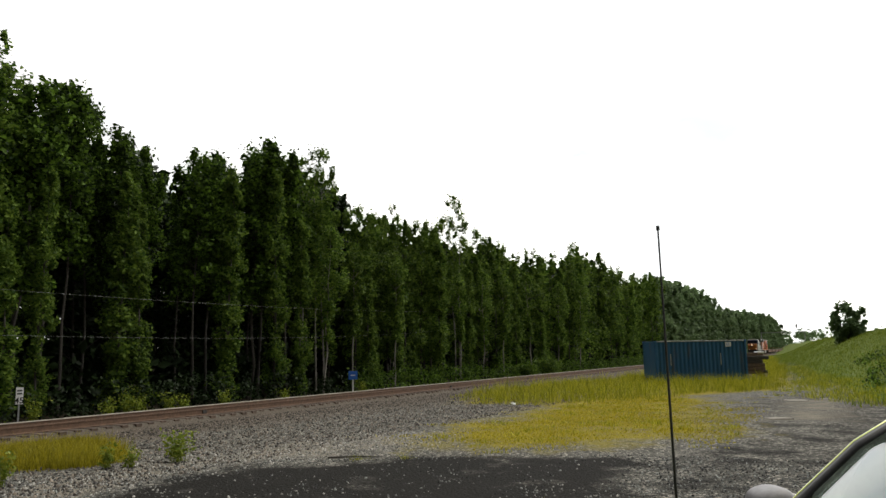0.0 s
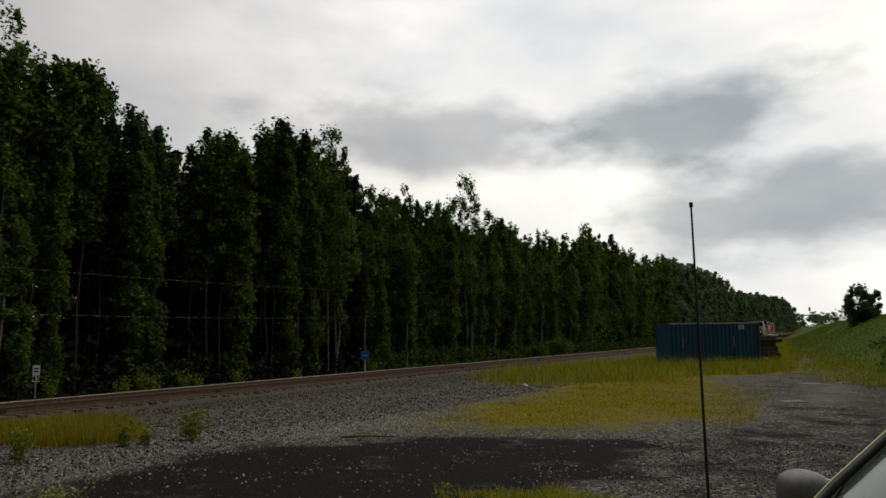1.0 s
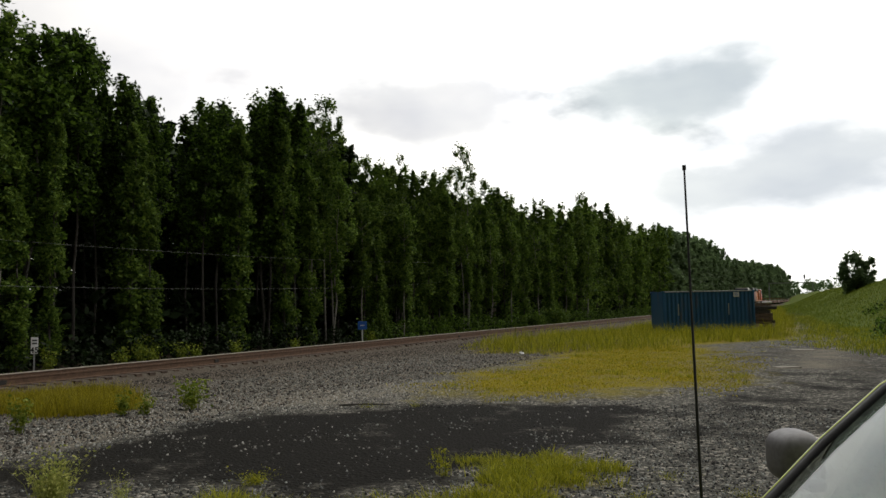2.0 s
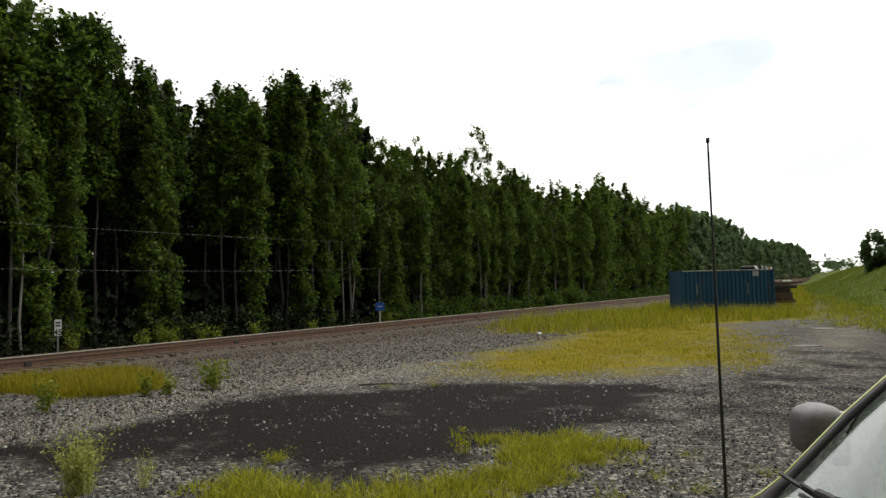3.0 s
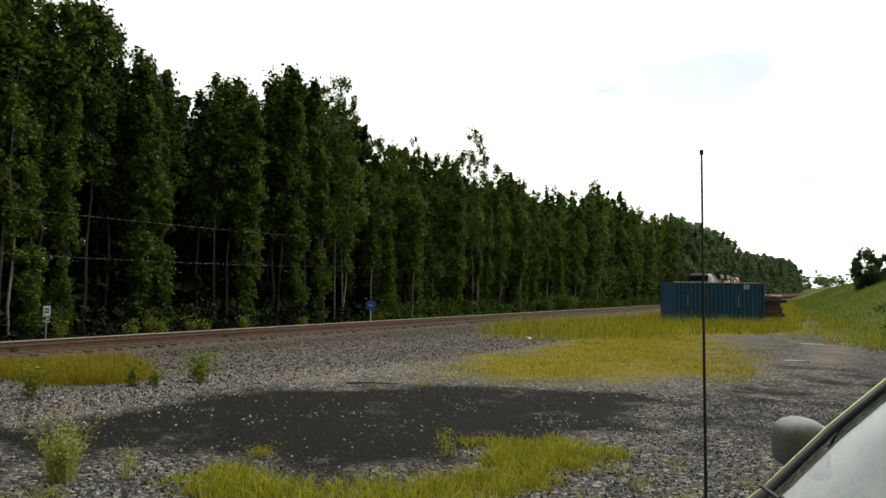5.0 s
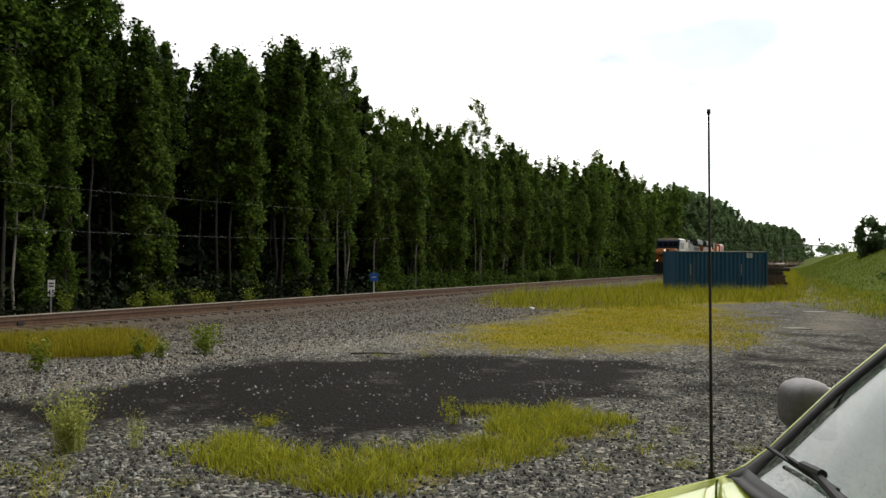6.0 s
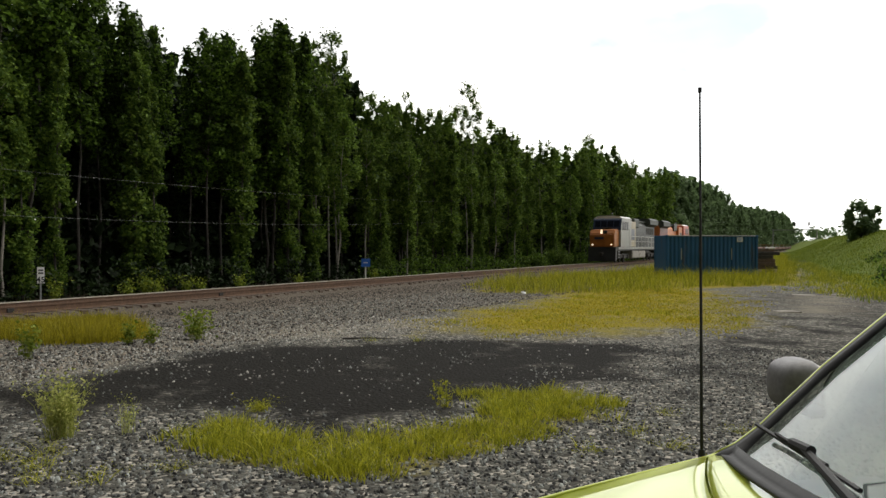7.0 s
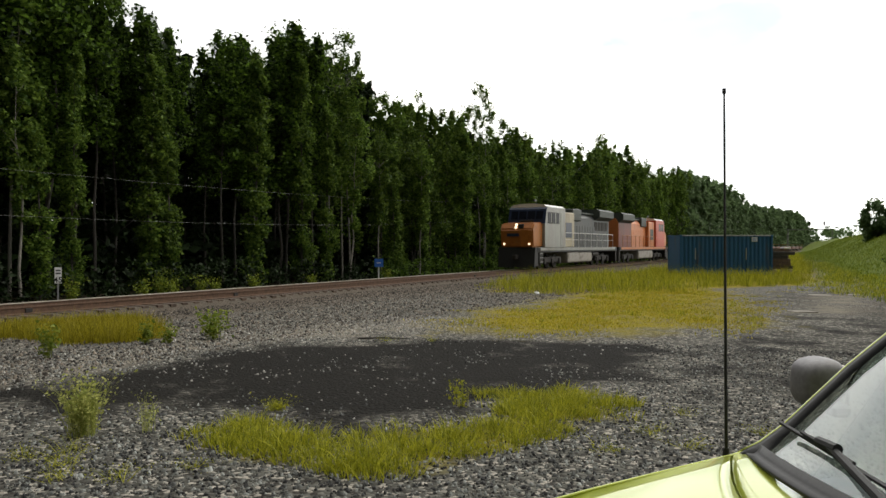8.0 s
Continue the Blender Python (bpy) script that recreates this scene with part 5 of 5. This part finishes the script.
def slabs():
    rnd = random.Random(12)
    for x, y, a, b, turn in ((-1.25, 31.9, 0.5, 0.5, 20), (-0.1, 32.9, 0.45, 0.3, 12), (-1.35, 22.6, 0.42, 0.32, 35)):
        t = thing("concrete_slab", "pale broken concrete slab lying flush in gravel", "slab", "broken slabs", pose(x, y, float(height(x, y)), 0, 0, turn))
        out = [(a * math.cos(k * 0.7854) * rnd.uniform(0.75, 1.15), b * math.sin(k * 0.7854) * rnd.uniform(0.75, 1.15)) for k in range(8)]
        part("slab_block", prism(B(), out, "z", -0.05, 0.02), M_CONCRETE, t)


slabs()


def weed(name, seed, x, y, h, r, n, material, label, leafy=0.025, leaf=0.02):
    """A tuft: stems from one root with small leaves."""
    rng = np.random.RandomState(seed)
    a, k = rng.rand(n) * 6.283, rng.rand(n)
    px, py = x + np.cos(a) * r * 0.35 * k, y + np.sin(a) * r * 0.35 * k
    v, f = blades(rng, px, py, h, 0.0025, r / h * 1.1)
    tips = v.reshape(-1, 5, 3)
    c = (tips[:, 2].repeat(7, 0) + (tips[:, 4] - tips[:, 2]).repeat(7, 0) * rng.uniform(-0.7, 1, (n * 7, 1))) + rng.normal(size=(n * 7, 3)) * leafy
    v2, f2 = leaves_at(rng, c, leaf)
    tagged(new(name, raw_mesh(name, np.concatenate([v, v2]), np.concatenate([f, f2 + len(v)]), material)), label, "weed")


weed("weed", 1, -6.3, 4.2, 0.54, 0.36, 190, M_STRAW, "pale feathery weed tuft growing in gravel", 0.03, 0.03)
weed("weed", 2, -5.9, 4.6, 0.34, 0.25, 24, M_STRAW, "thin pale weed growing in gravel")
weed("weed", 3, -10.55, 9.85, 0.52, 0.5, 60, M_BANKGRASS, "leafy green weed bush on ballast", 0.06, 0.065)
weed("weed", 4, -11.1, 6.95, 0.5, 0.22, 35, M_BANKGRASS, "small upright green weed", 0.05, 0.06)
weed("weed", 5, -11.1, 8.8, 0.36, 0.18, 25, M_BANKGRASS, "small upright green weed", 0.05, 0.06)
weed("weed", 6, -10.85, 9.1, 0.32, 0.18, 22, M_BANKGRASS, "small upright green weed", 0.05, 0.06)
weed("weed", 7, -3.85, 7.1, 0.3, 0.3, 22, M_GRASS, "thin green weed in cinder", 0.03, 0.03)
weed("weed", 8, -5.5, 5.95, 0.12, 0.3, 60, M_GRASS, "low green weed in cinder")
for k, (x, y, h) in enumerate(((-5.6, 3.55, 0.16), (-5.9, 3.8, 0.14), (-5.3, 3.3, 0.12), (-6.1, 3.5, 0.1), (-4.9, 3.5, 0.13), (-4.6, 4.0, 0.08), (-1.7, 6.9, 0.09), (-1.3, 6.6, 0.07), (-0.8, 7.4, 0.08), (-1.6, 7.9, 0.07), (-1.9, 6.1, 0.08), (-6.9, 11.7, 0.1), (-7.6, 11.3, 0.08))):
    weed("weed", 20 + k, x, y, h, 0.4, 26, M_GRASS, "low sparse green weed in gravel", 0.03, 0.013)
for k, (y, h) in enumerate(((19.6, 0.5), (20.5, 0.8), (21.1, 0.5), (22.6, 0.55), (23.4, 0.4), (25.8, 0.5), (16.6, 0.6), (30, 0.4), (37, 0.5))):
    weed("weed", 50 + k, -24.6, y, h + 0.25, 0.5, 30, M_BANKGRASS, "light green weed beyond the rails", 0.08, 0.1)


def stones(name, seed, x, y, size, material, label):
    """Loose angular stones half sunk in the ground."""
    rng = np.random.RandomState(seed)
    n = len(x)
    low = [(math.cos(q * 1.2566), math.sin(q * 1.2566), -0.35) for q in range(5)]
    high = [(0.62 * math.cos(q * 1.2566 + 0.5), 0.62 * math.sin(q * 1.2566 + 0.5), 0.34) for q in range(5)]
    base = np.array(low + high, float)
    tri = np.array([(q, (q + 1) % 5, 5 + q) for q in range(5)] + [((q + 1) % 5, 5 + (q + 1) % 5, 5 + q) for q in range(5)] + [(5, 6, 7), (5, 7, 8), (5, 8, 9)])
    s = size * (0.45 + 1.1 * rng.rand(n) ** 2)
    v = base[None] * (0.7 + 0.5 * rng.rand(n, 10, 1)) * s[:, None, None]
    v[:, 5:, 2] += (v[:, 5:, 0] * rng.normal(size=(n, 1)) + v[:, 5:, 1] * rng.normal(size=(n, 1))) * 0.45
    q = rng.rand(n) * 6.283
    v[:, :, 0], v[:, :, 1] = v[:, :, 0] * np.cos(q)[:, None] - 0.7 * v[:, :, 1] * np.sin(q)[:, None], v[:, :, 0] * np.sin(q)[:, None] + 0.7 * v[:, :, 1] * np.cos(q)[:, None]
    v += np.stack([x, y, height(x, y) + s * 0.2], 1)[:, None, :]
    f = (np.arange(n)[:, None, None] * 10 + tri[None]).reshape(-1, 3)
    tagged(new(name, raw_mesh(name, v.reshape(-1, 3), f, material)), label, "gravel", kind="stuff")


def lay_stones():
    rng = np.random.RandomState(31)
    n = 56000
    d, a = 3.0 + 11 * rng.rand(n) ** 1.3, rng.uniform(-0.20, 1.25, n)
    x, y = -np.sin(a) * d, np.cos(a) * d
    dark = poly_mask(x, y, DARK, 0.5) + 0.25 * wob(x, y, 1.2, 12)
    keep = rng.rand(n) > np.clip(dark, 0, 1) * (0.97 + 0.22 * wob(x, y, 2.2, 14))
    stones("gravel", 1, x[keep], y[keep], 0.018, M_STONE, "grey crushed stone scattered over the lot")
    n = 16000
    x, y = rng.uniform(-9.5, -1.5, n), rng.uniform(4, 13.5, n)
    band = wob(x, y * 1.8, 1.1, 15) + 0.6 * wob(x, y, 3.2, 16)
    keep = (poly_mask(x, y, DARK, 0.6) > 0.3) & (rng.rand(n) < 0.03 + 0.7 * np.clip(band - 0.3, 0, 1))
    stones("pebbles", 3, x[keep], y[keep], 0.017, M_PEBBLE, "pale grey pebbles strewn over dark cinder")
    m = 30000
    x, y = -9.3 - 10.0 * rng.rand(m), 4 + 36 * rng.rand(m) ** 1.3
    keep = poly_mask(x, y, LEFTG, 0.3) < 0.5
    stones("ballast", 2, x[keep], y[keep], 0.030, M_BALLAST, "brownish crushed ballast stone beside the track")
    m = 9000
    x, y = rng.uniform(-11.5, -7, m), rng.uniform(4.5, 16.5, m)
    keep = poly_mask(x, y, PALE, 0.7) > rng.rand(m)
    stones("pale_gravel", 4, x[keep], y[keep], 0.022, M_PEBBLE, "pale crushed gravel between ballast and cinder")


lay_stones()


def motions():
    for ob, back, turn in TRAIN:
        walk(ob, [(t, pose(TRACK_X, TRAIN_END_Y + TRAIN_SPEED * (8 - t) + back, RAIL_Z, 0, 0, turn)) for t in (0.0, 2.0, 4.0, 6.0, 8.0)])


motions()
